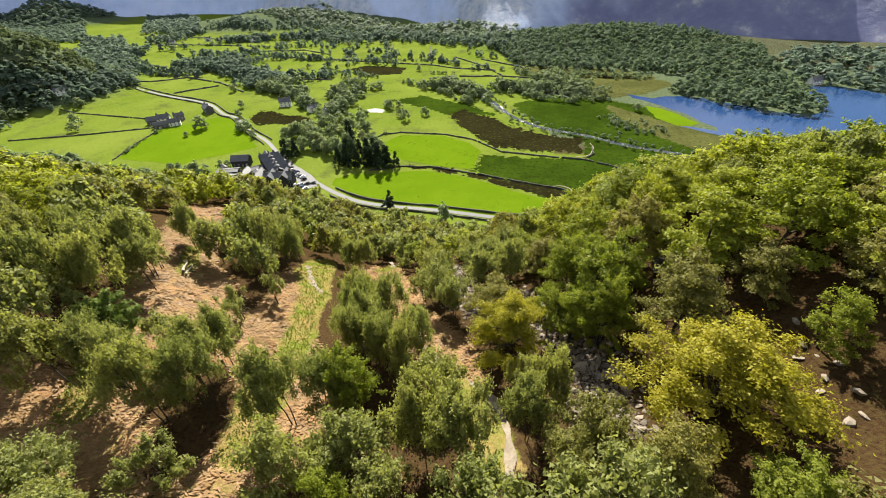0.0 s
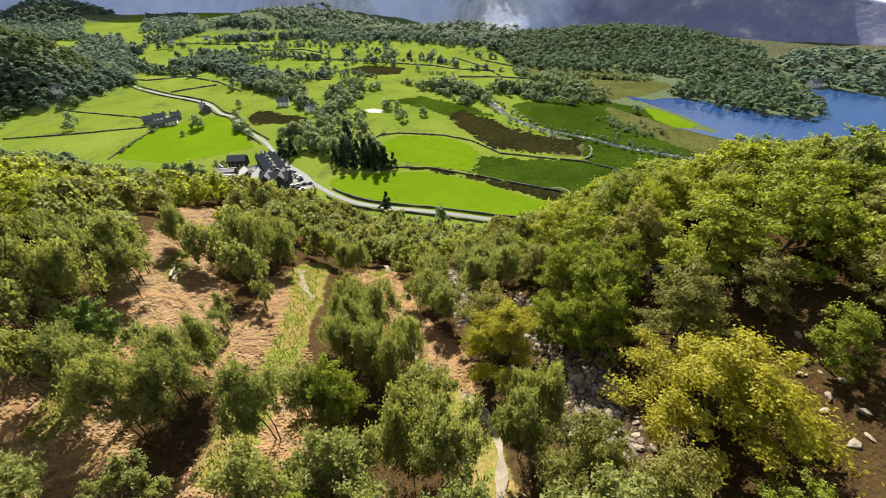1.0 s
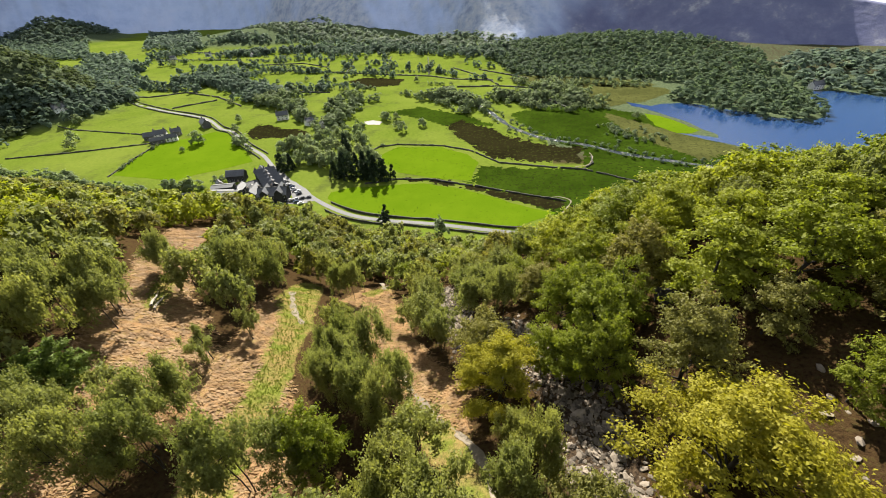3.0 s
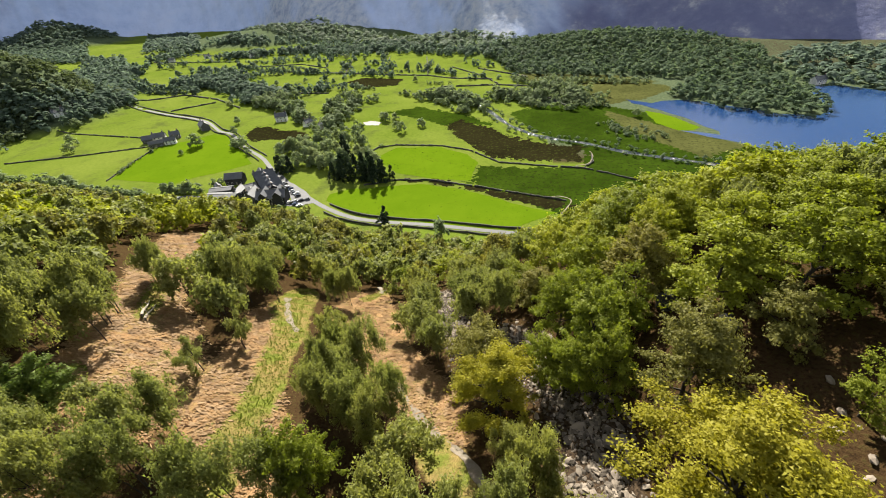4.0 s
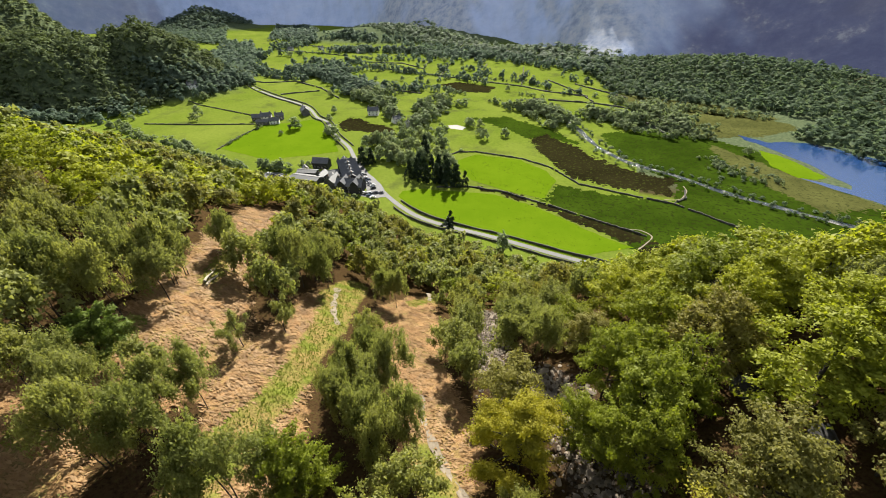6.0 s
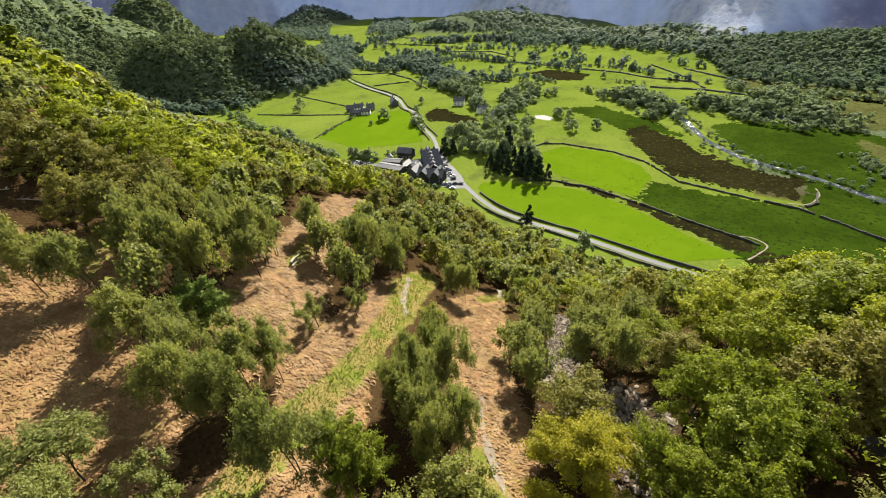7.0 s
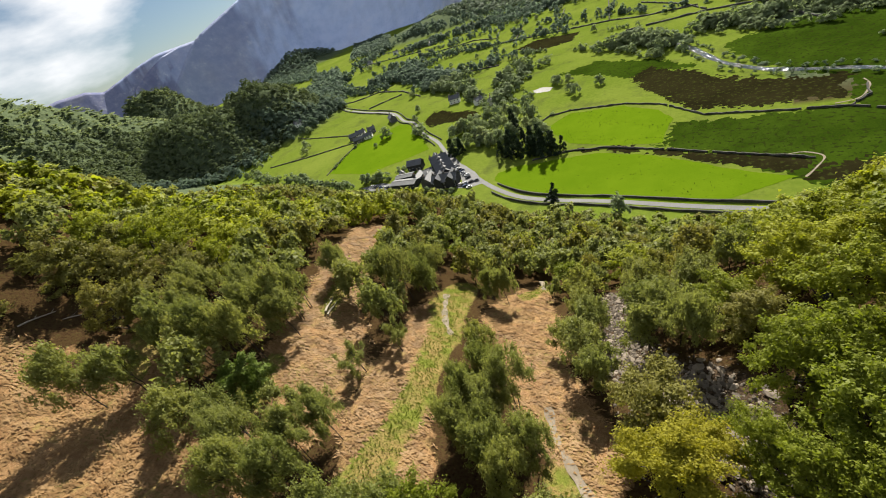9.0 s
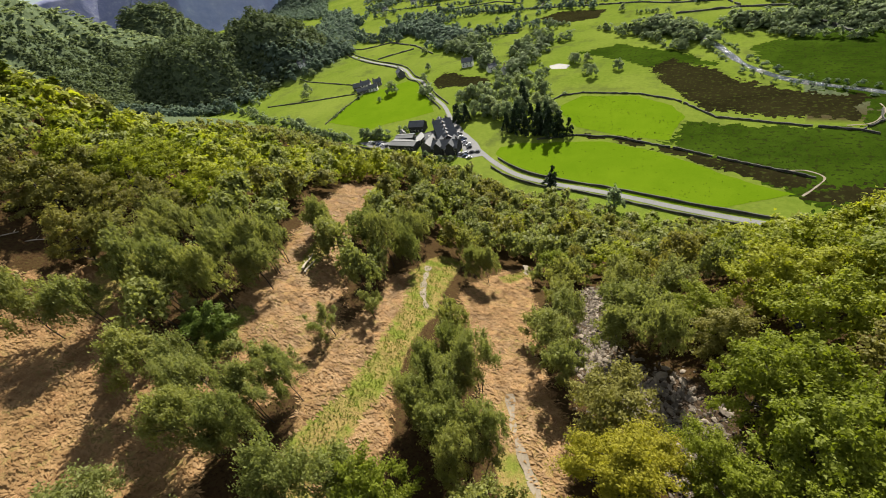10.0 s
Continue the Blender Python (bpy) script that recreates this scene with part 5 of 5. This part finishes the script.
def house(name, x, y, ln, wd, eaves, rise, turn, wall_mat, roof_mat, label, category, gables=0, chimneys=2, storeys=2):
    """A gabled house along its own x, with slate roof, stacks, windows and a door."""
    root = new(name)
    root.matrix_basis = pose(x, y, land_at(x, y), 0, 0, turn)
    a, c_ = ln / 2, wd / 2
    bm = bmesh.new()
    vs = [bm.verts.new(p) for p in ((-a, -c_, -0.4), (a, -c_, -0.4), (a, c_, -0.4), (-a, c_, -0.4), (-a, -c_, eaves), (a, -c_, eaves), (a, c_, eaves), (-a, c_, eaves), (-a, 0, eaves + rise), (a, 0, eaves + rise))]
    for f in ((0, 1, 5, 4), (2, 3, 7, 6), (1, 2, 6, 9, 5), (3, 0, 4, 8, 7), (3, 2, 1, 0)):
        bm.faces.new([vs[i] for i in f])
    part("wall", bm, wall_mat, root)

    def slab(p, q, r_, s_, t=0.25):
        bm = bmesh.new()
        lo = [bm.verts.new(v) for v in (p, q, r_, s_)]
        hi = [bm.verts.new((v[0], v[1], v[2] + t)) for v in (p, q, r_, s_)]
        bm.faces.new(hi)
        bm.faces.new(lo[::-1])
        for i in range(4):
            bm.faces.new((lo[i], lo[(i + 1) % 4], hi[(i + 1) % 4], hi[i]))
        bmesh.ops.recalc_face_normals(bm, faces=bm.faces)
        return bm

    o, k = 0.45, rise / c_
    roofs = []
    for s in (-1, 1):
        roofs.append(part("roof", slab((-a - o, s * (c_ + o), eaves - o * k), (a + o, s * (c_ + o), eaves - o * k), (a + o, 0, eaves + rise), (-a - o, 0, eaves + rise)), roof_mat, root))
    part("ridge", box(bmesh.new(), -a - o, -0.18, eaves + rise + 0.12, a + o, 0.18, eaves + rise + 0.36), M_STONE, root)
    for i in range(chimneys):
        cx_ = -a + 1 + (ln - 2) * (i / max(1, chimneys - 1))
        ch = part("chimney", box(bmesh.new(), cx_ - 0.6, -0.45, eaves + rise - 1.2, cx_ + 0.6, 0.45, eaves + rise + 1.7), M_STONE, root)
        for d in (-0.3, 0.3):
            bm = bmesh.new()
            bmesh.ops.create_cone(bm, cap_ends=True, segments=8, radius1=0.16, radius2=0.12, depth=0.6, matrix=Matrix.Translation((cx_ + d, 0, eaves + rise + 2.0)))
            part("chimney_pot", bm, M_POT, ch)
    for i in range(gables):
        gx_ = -a + ln * (i + 0.5) / gables
        g, h = min(2.6, ln / gables * 0.4), eaves + rise * 0.45
        for s in (-1, 1):
            bm = bmesh.new()
            vs = [bm.verts.new(p) for p in ((gx_ - g, s * (c_ + 0.8), 0), (gx_ + g, s * (c_ + 0.8), 0), (gx_ + g, s * (c_ + 0.8), h), (gx_, s * (c_ + 0.8), h + g), (gx_ - g, s * (c_ + 0.8), h),
                                            (gx_ - g, 0, 0), (gx_ + g, 0, 0), (gx_ + g, 0, h), (gx_, 0, h + g), (gx_ - g, 0, h))]
            for f in ((0, 1, 2, 3, 4), (1, 6, 7, 2), (5, 0, 4, 9)):
                bm.faces.new([vs[q] for q in f])
            bmesh.ops.recalc_face_normals(bm, faces=bm.faces)
            part("gable", bm, wall_mat, root)
            for e in (-1, 1):
                part("gable_roof", slab((gx_ + e * (g + 0.35), s * (c_ + 1.2), h - 0.35), (gx_ + e * (g + 0.35), 0, h - 0.35), (gx_, 0, h + g), (gx_, s * (c_ + 1.2), h + g), 0.2), roof_mat, root)
    n_w = max(2, int(ln / 3.2))
    for s in (-1, 1):
        for st in range(storeys):
            z0 = 0.9 + st * (eaves - 0.6) / storeys
            for i in range(n_w):
                wx = -a + ln * (i + 0.5) / n_w
                if st == 0 and i == n_w // 2 and s < 0:
                    part("door", box(bmesh.new(), wx - 0.5, s * c_ - 0.05, 0, wx + 0.5, s * c_ + 0.05, 2.05, 0.01), M_WOOD, root)
                    continue
                wf = part("window", box(bmesh.new(), wx - 0.62, s * c_ - 0.06, z0 - 0.08, wx + 0.62, s * c_ + 0.06, z0 + 1.38), M_TRIM, root)
                part("pane", box(bmesh.new(), wx - 0.5, s * c_ - 0.075, z0, wx + 0.5, s * c_ + 0.075, z0 + 1.28), M_GLASS, wf)
    return tagged(root, label, category)


M_POT = simple("clay_pot", (0.16, 0.0768, 0.0448), (0.256, 0.128, 0.0768), 3.0)
RD = 138.0  # heading of the road past the hotel
house("hotel", -163, 229, 34, 12, 5.9, 3.8, 130, M_HOTEL, M_SLATE, "large stone hotel with slate roof and gables beside the road", "hotel", gables=5, chimneys=4, storeys=3)
house("hotel_wing", -151, 211, 19, 11, 5.4, 3.8, 12, M_HOTEL, M_SLATE, "stone hotel wing with twin gables facing the slope", "building", gables=2, chimneys=3)
house("hotel_wing", -176, 243, 12, 9, 5.2, 3.4, 42, M_HOTEL, M_SLATE, "stone hotel wing with a steep slate roof", "building", gables=1)
house("hotel_annexe", -168, 214, 13, 8, 4.8, 3.0, 96, M_STONE, M_SLATE, "grey stone annexe with slate roof behind the hotel", "building", chimneys=1)
house("garden_room", -179, 229, 9, 6, 3.0, 1.4, 40, M_RENDERED, M_LEAD, "small pale garden room with a low roof", "building", chimneys=0, storeys=1)
house("garden_room", -174, 222, 7, 5, 2.8, 1.6, 130, M_TRIM, M_LEAD, "small white garden room beside the hotel", "building", chimneys=0, storeys=1)
house("long_lodge", -190, 211, 23, 9, 4.2, 1.0, 4, M_HOTEL, M_LEAD, "long dark hotel range with a low grey roof", "building", chimneys=0, storeys=1)
house("long_lodge", -197, 222, 15, 7, 3.8, 0.9, 14, M_HOTEL, M_LEAD, "dark hotel range with a low grey roof behind another", "building", chimneys=0, storeys=1)
house("lodge", -183, 221, 10, 6, 3.4, 2.2, 96, M_HOTEL, M_SLATE, "low dark stone lodge joining the hotel ranges", "building", chimneys=1, storeys=1)
house("barn", -197, 240, 13, 8, 5.0, 3.0, 12, M_HOTEL, M_SLATE, "dark stone barn with slate roof beside a field", "barn", chimneys=0, storeys=1)
house("shed", -206, 230, 6, 4, 2.6, 1.4, RD, M_WOOD, M_SLATE, "small timber shed behind the hotel", "shed", chimneys=0, storeys=1)
house("farmhouse", -338, 334, 11, 7, 4.8, 3.2, 30, M_RENDERED, M_SLATE, "white rendered farmhouse with slate roof among walls", "house")
house("cottage", -320, 326, 10, 6, 4.0, 2.6, 35, M_TRIM, M_SLATE, "white farm cottage with slate roof", "house")
house("farm_barn", -330, 319, 12, 6, 3.4, 2.2, 32, M_STONE, M_LEAD, "long low farm shed with a pale grey roof", "barn", chimneys=0, storeys=1)
house("cottage", -327, 342, 9, 6, 4.2, 2.8, 40, M_STONE, M_SLATE, "stone farm cottage with slate roof", "house")
house("farm_barn", -347, 329, 9, 6.5, 4.0, 3.0, 25, M_STONE, M_SLATE, "grey stone farm barn with slate roof", "barn", chimneys=0, storeys=1)
house("roadside_house", -312, 368, 13, 8, 5.2, 3.4, 140, M_STONE, M_SLATE, "dark stone house at the bend of the road", "house")
house("white_house", -235, 393, 12, 8, 5.4, 3.2, 20, M_TRIM, M_SLATE, "white painted house among valley trees", "house")
house("cottage", -196, 374, 9, 6, 4.4, 2.6, 60, M_TRIM, M_SLATE, "white cottage among valley trees", "house")
house("cottage", -178, 366, 8, 6, 4.4, 2.6, 110, M_RENDERED, M_SLATE, "pale cottage among valley trees", "house")
house("woodside_house", -503, 385, 12, 8, 5.2, 3.2, 60, M_TRIM, M_SLATE, "white house below the wooded knoll", "house")
house("lake_house", 352, 490, 14, 8, 5.4, 3.2, 20, M_RENDERED, M_SLATE, "pale house on the far shore of the lake", "house")
for k, (x, y, t) in enumerate(((-700, 820, 10), (-640, 855, 50), (-520, 835, 80), (-95, 790, 30), (-430, 880, 15))):
    house("farmhouse", x, y, 12, 7.5, 5.0, 3.0, t, M_TRIM if k % 2 else M_RENDERED, M_SLATE, "distant pale farmhouse among valley trees", "house")
flat_patch("forecourt", ((-182, 258), (-174, 252), (-161, 238), (-148, 224), (-140, 214), (-141, 205), (-130, 204), (-121, 210), (-130, 221), (-142, 232), (-154, 241), (-178, 266)), 0.09, M_HARD, "pale tarmac forecourt between hotel and road", "car park", rounds=1, rough=0.5)
flat_patch("car_park", ((-241, 212), (-225, 207), (-202.5, 204), (-203, 216), (-223, 219)), 0.09, M_HARD, "grey tarmac car park below the hotel", "car park", rounds=1, rough=0.5)
wall_along("drystone_wall", along(((-300, 209), (-262, 207), (-228, 205), (-204, 202), (-170, 201), (-140, 201)), 4, 0.1), 1.3, 0.7, M_WALL, "dark drystone wall along the car park", "wall", seed=90)


# ---- cars ----
def paint(name, colour):
    m, n, l, b = material(name)
    b.inputs["Base Color"].default_value, b.inputs["Roughness"].default_value, b.inputs["Metallic"].default_value = (*colour, 1), 0.25, 0.3
    b.inputs["Coat Weight"].default_value = 0.6
    return m


M_TYRE = simple("tyre_rubber", (0.00768, 0.00768, 0.00768), (0.0192, 0.0192, 0.0192), 5.0)
M_RIM = paint("alloy_rim", (0.55, 0.55, 0.57))


def car(x, y, turn, mat, label):
    root = new("car")
    root.matrix_basis = pose(x, y, land_at(x, y) + 0.1, 0, 0, turn)
    bm = box(bmesh.new(), -2.1, -0.88, 0.3, 2.1, 0.88, 0.92, 0.12)
    part("body", bm, mat, root)
    bm = bmesh.new()
    box(bm, -1.5, -0.78, 0.92, 1.0, 0.78, 1.45)
    for v in bm.verts:
        if v.co.z > 1.2:
            v.co.x, v.co.y = v.co.x * 0.72 - 0.05, v.co.y * 0.85
    part("cabin", bm, M_GLASS, root, "dark glazed cabin")
    part("car_roof", box(bmesh.new(), -1.1, -0.64, 1.44, 0.66, 0.64, 1.5, 0.02), mat, root)
    for wx in (-1.3, 1.3):
        for wy in (-0.8, 0.8):
            bm = bmesh.new()
            bmesh.ops.create_cone(bm, cap_ends=True, segments=14, radius1=0.32, radius2=0.32, depth=0.2, matrix=pose(wx, wy, 0.32, 90))
            wh = part("wheel", bm, M_TYRE, root)
            bm = bmesh.new()
            bmesh.ops.create_cone(bm, cap_ends=True, segments=10, radius1=0.19, radius2=0.19, depth=0.22, matrix=pose(wx, wy, 0.32, 90))
            part("rim", bm, M_RIM, wh)
    return tagged(root, label, "car", "parked cars")


PAINTS = ((paint("white_paint", (0.75, 0.75, 0.75)), "white"), (paint("silver_paint", (0.45, 0.46, 0.48)), "silver"), (paint("black_paint", (0.02, 0.02, 0.022)), "black"), (paint("grey_paint", (0.12, 0.12, 0.13)), "grey"), (paint("blue_paint", (0.03, 0.05, 0.12)), "dark blue"))
for k in range(8):
    m_, nm = PAINTS[k % 5]
    car(-229 + 3.0 * k, 213.5 - 0.5 * k, 80 + 3 * math.sin(k), m_, nm + " parked car in the hotel car park")
for k in range(7):
    m_, nm = PAINTS[(k * 3) % 5]
    car(-139.5 + 1.9 * k, 209 + 0.8 * k * (-1) ** k, RD + 60 + 9 * math.sin(k * 1.7), m_, nm + " parked car on the hotel forecourt")
for k in range(9):
    m_, nm = PAINTS[(k * 2 + 1) % 5]
    car(-158 + 2.6 * k, 238 - 2.4 * k + math.sin(k * 2), RD + 90 + 4 * math.cos(k), m_, nm + " parked car on the hotel forecourt")

# ---- rocks, logs and bracken on the slope ----
def rock_mesh(seed, size=1.0):
    bm = bmesh.new()
    bmesh.ops.create_icosphere(bm, subdivisions=1, radius=0.5)
    r = random.Random(seed)
    sx, sy, sz = r.uniform(0.8, 1.3), r.uniform(0.6, 1.0), r.uniform(0.4, 0.7)
    for v in bm.verts:
        v.co = Vector((round(v.co.x * 3.3) / 3.3 * sx, v.co.y * sy, v.co.z * sz)) * r.uniform(0.75, 1.2)
    me_ = bpy.data.meshes.new("boulder")
    bm.to_mesh(me_)
    bm.free()
    me_.materials.append(M_ROCK)
    return me_


ROCKS = [rock_mesh(k) for k in range(7)]
r5 = random.Random(17)
line = [Vector((q[0], q[1], 0)) for q in SCREE[0]]
width = [q[2] for q in SCREE[0]]


def on_scree():
    i = r5.randrange(len(line) - 1)
    f = r5.random()
    p = line[i].lerp(line[i + 1], f)
    w = width[i] + (width[i + 1] - width[i]) * f
    return p.x + r5.gauss(0, w * 0.55), p.y + r5.gauss(0, w * 0.55)


for k in range(190):
    x, y = on_scree()
    ob = new("boulder", ROCKS[k % 7])
    sc = r5.uniform(0.5, 1.3) if k > 40 else r5.uniform(1.1, 2.1)
    ob.matrix_basis = Matrix.LocRotScale((x, y, land_at(x, y) + 0.12 * sc), Euler((r5.uniform(-0.5, 0.5), r5.uniform(-0.5, 0.5), r5.uniform(0, 6.28))), (sc * 1.25, sc * 0.85, sc * 0.65))
    tagged(ob, "angular grey slate boulder lying in the scree", "boulder", "scree boulders")
for k, (x, y, sc) in enumerate(((20, 44, 3.2), (22.5, 43, 3.0), (19.5, 47, 3.2), (17, 57, 4.0), (23, 50, 3.5), (27, 41, 4.0), (31.5, 34, 3.5),
                               (34.3, 15.8, 1.8), (35.5, 13.6, 2.3), (33.6, 18.7, 1.6), (33.2, 10.5, 2.1), (36, 24, 2.2), (32.8, 12.4, 1.3), (35, 20.5, 1.9), (34.8, 11.2, 1.5), (36.5, 17.5, 2.2), (33.2, 14.2, 1.2), (35.4, 18.8, 1.1))):
    crag_mesh = ROCKS[k % 7].copy()
    crag_mesh.materials[0] = M_CRAG if sc > 2.5 else M_ROCK
    ob = new("boulder", crag_mesh)
    ob.matrix_basis = Matrix.LocRotScale((x, y, land_at(x, y) + (1.0 if sc > 2.5 else 0.08 * sc)), Euler((0.3, 0.2, k)), (sc, sc, sc * 1.3) if sc > 2.5 else (sc * 0.9, sc * 0.6, sc * 0.5))
    tagged(ob, "dark crag of bare rock showing among the oaks" if sc > 2.5 else "angular slate boulder on the bare slope beneath the oaks", "boulder", "crags" if sc > 2.5 else "boulders beneath the oaks")
vs, fs = [], []
for k in range(4200):
    x, y = on_scree()
    sc = 0.3 + 1.0 * r5.random() ** 2
    m = Matrix.LocRotScale((x, y, land_at(x, y) + 0.05), Euler((r5.uniform(-0.7, 0.7), r5.uniform(-0.7, 0.7), r5.uniform(0, 6))), (sc * 1.35, sc * 0.85, sc * 0.5))
    o = len(vs)
    src = ROCKS[k % 7]
    vs += [tuple(m @ v.co) for v in src.vertices][:12]
    vs += [tuple(m @ v.co) for v in src.vertices][12:]
    fs += [tuple(o + i for i in p.vertices) for p in src.polygons]
tagged(link_mesh("scree_stones", vs, fs, M_ROCK), "loose broken slate stones of the scree run", "scree", kind="stuff")


def log_thing(x, y, length, turn, pitch, r0, label):
    root = new("dead_log")
    root.matrix_basis = pose(x, y, land_at(x, y) + 0.25, 0, pitch, turn)
    bm = bmesh.new()
    pts = [Vector((length * (i / 6 - 0.5), 0.12 * math.sin(i * 1.3), 0.1 * math.sin(i * 0.9))) for i in range(7)]
    for i in range(6):
        v, f = tube(pts[i], pts[i + 1], r0 * (1 - 0.12 * i), r0 * (0.88 - 0.12 * i), 8)
        bv = [bm.verts.new(q) for q in v]
        for g in f:
            bm.faces.new([bv[q] for q in g])
    part("log", bm, M_WOOD, root)
    for i in (2, 4):
        bm = bmesh.new()
        v, f = tube(pts[i], pts[i] + Vector((0.7, 0.5 * (-1) ** i, 0.5)), r0 * 0.4, r0 * 0.12, 6)
        bv = [bm.verts.new(q) for q in v]
        for g in f:
            bm.faces.new([bv[q] for q in g])
        part("branch_stub", bm, M_WOOD, root)
    return tagged(root, label, "log", "fallen logs")


log_thing(-65, 39.5, 7.0, 125, 14, 0.28, "pale barkless fallen log lying on bracken")
log_thing(-63.8, 39.0, 6.0, 118, 14, 0.24, "pale barkless fallen log lying on bracken")
log_thing(-90, 80, 4.0, 40, 8, 0.3, "dark fallen log at the top of a clearing")
log_thing(-33.5, 80, 5.0, 60, 10, 0.25, "pale fallen log beside the footpath")
log_thing(-97, 9, 7.0, 100, 18, 0.16, "pale dead fallen tree on the dark slope")
log_thing(-93.5, 12, 5.0, 60, 16, 0.13, "grey dead fallen branch on the dark slope")
log_thing(9, 3, 6.0, 60, 12, 0.2, "pale dead fallen branch beneath the oaks")

rngb = np.random.default_rng(23)
bx, by = rngb.uniform(-105, 5, 90000), rngb.uniform(-25, 92, 90000)
inside_b = np.max([strip(bx, by, s) for s in BRACKEN], axis=0) > rngb.uniform(0.42, 0.6, len(bx))
inside_b &= np.max([strip(bx, by, s) for s in TURF], axis=0) < 0.55
bx, by = bx[inside_b][:21000], by[inside_b][:21000]
bz = land(bx, by)
blades = []
for k in range(3):
    m = len(bx)
    a = rngb.normal(0.1, 0.55, m) + np.where(rngb.random(m) < 0.5, 0, math.pi)
    ln, wd, up = rngb.uniform(0.35, 1.05, m), rngb.uniform(0.06, 0.17, m), rngb.uniform(-0.03, 0.11, m)
    dx, dy = np.cos(a), np.sin(a)
    px, py = bx + rngb.normal(0, 0.15, m), by + rngb.normal(0, 0.15, m)
    base = np.stack([px, py, bz + 0.02], axis=-1)
    side = np.stack([-dy * wd, dx * wd, np.zeros(m)], axis=-1)
    # the fronds lie along the slope
    fx, fy = (land(px + 0.5, py) - land(px - 0.5, py)), (land(px, py + 0.5) - land(px, py - 0.5))
    fall = (dx * fx + dy * fy) * ln
    side[:, 2] = (-dy * fx + dx * fy) * wd
    tip = base + np.stack([dx * ln, dy * ln, fall + up * ln + 0.05], axis=-1)
    mid = base + np.stack([dx * ln * 0.5, dy * ln * 0.5, fall * 0.5 + up * ln * 0.8 + 0.05], axis=-1)
    blades.append(np.stack([base, mid + side, tip, mid - side], axis=1))
tagged(new("dead_bracken", quad_mesh("dead_bracken", np.concatenate(blades), M_BRACKEN)), "flattened rust-brown dead bracken fronds on the slope", "bracken", kind="stuff")

# grass along the turf strips and rushes in the pastures
tx, ty = rngb.uniform(-75, -22, 60000), rngb.uniform(-5, 82, 60000)
m_t = np.max([strip(tx, ty, s) for s in TURF], axis=0) > rngb.uniform(0.45, 0.75, len(tx))
tx, ty = tx[m_t][:9000], ty[m_t][:9000]
tz = land(tx, ty)


def tufts(name, xs, ys, zs, lo, hi, mat, label, category, blades_each=3):
    out = []
    for k in range(blades_each):
        m = len(xs)
        a = rngb.uniform(0, 6.283, m)
        h = rngb.uniform(lo, hi, m)
        dx, dy = np.cos(a), np.sin(a)
        base = np.stack([xs, ys, zs], axis=-1)
        side = np.stack([-dy * h * 0.3, dx * h * 0.3, np.zeros(m)], axis=-1)
        top = base + np.stack([dx * h * 0.35, dy * h * 0.35, h], axis=-1)
        out.append(np.stack([base - side, base + side, top + side * 0.5, top - side * 0.5], axis=1))
    tagged(new(name, quad_mesh(name, np.concatenate(out), mat)), label, category, kind="stuff")


tufts("grass", tx, ty, tz, 0.1, 0.27, M_GRASS, "short green grass along the path", "grass")
px, py = rngb.uniform(-118, 46, 2600), rngb.uniform(180, 318, 2600)
m_p = inside(px, py, list(PATCHES[2][1])) & (rngb.random(2600) < 0.25) | inside(px, py, list(PATCHES[3][1])) | inside(px, py, list(PATCHES[5][1]))
m_p &= (np.sin(px * 0.11 + np.sin(py * 0.07) * 2) * np.cos(py * 0.13) > 0.0)
tufts("rushes", px[m_p], py[m_p], np.full(m_p.sum(), 0.04), 0.2, 0.55, M_RUSH, "dark rush clumps dotted over wet pasture", "rushes", 4)
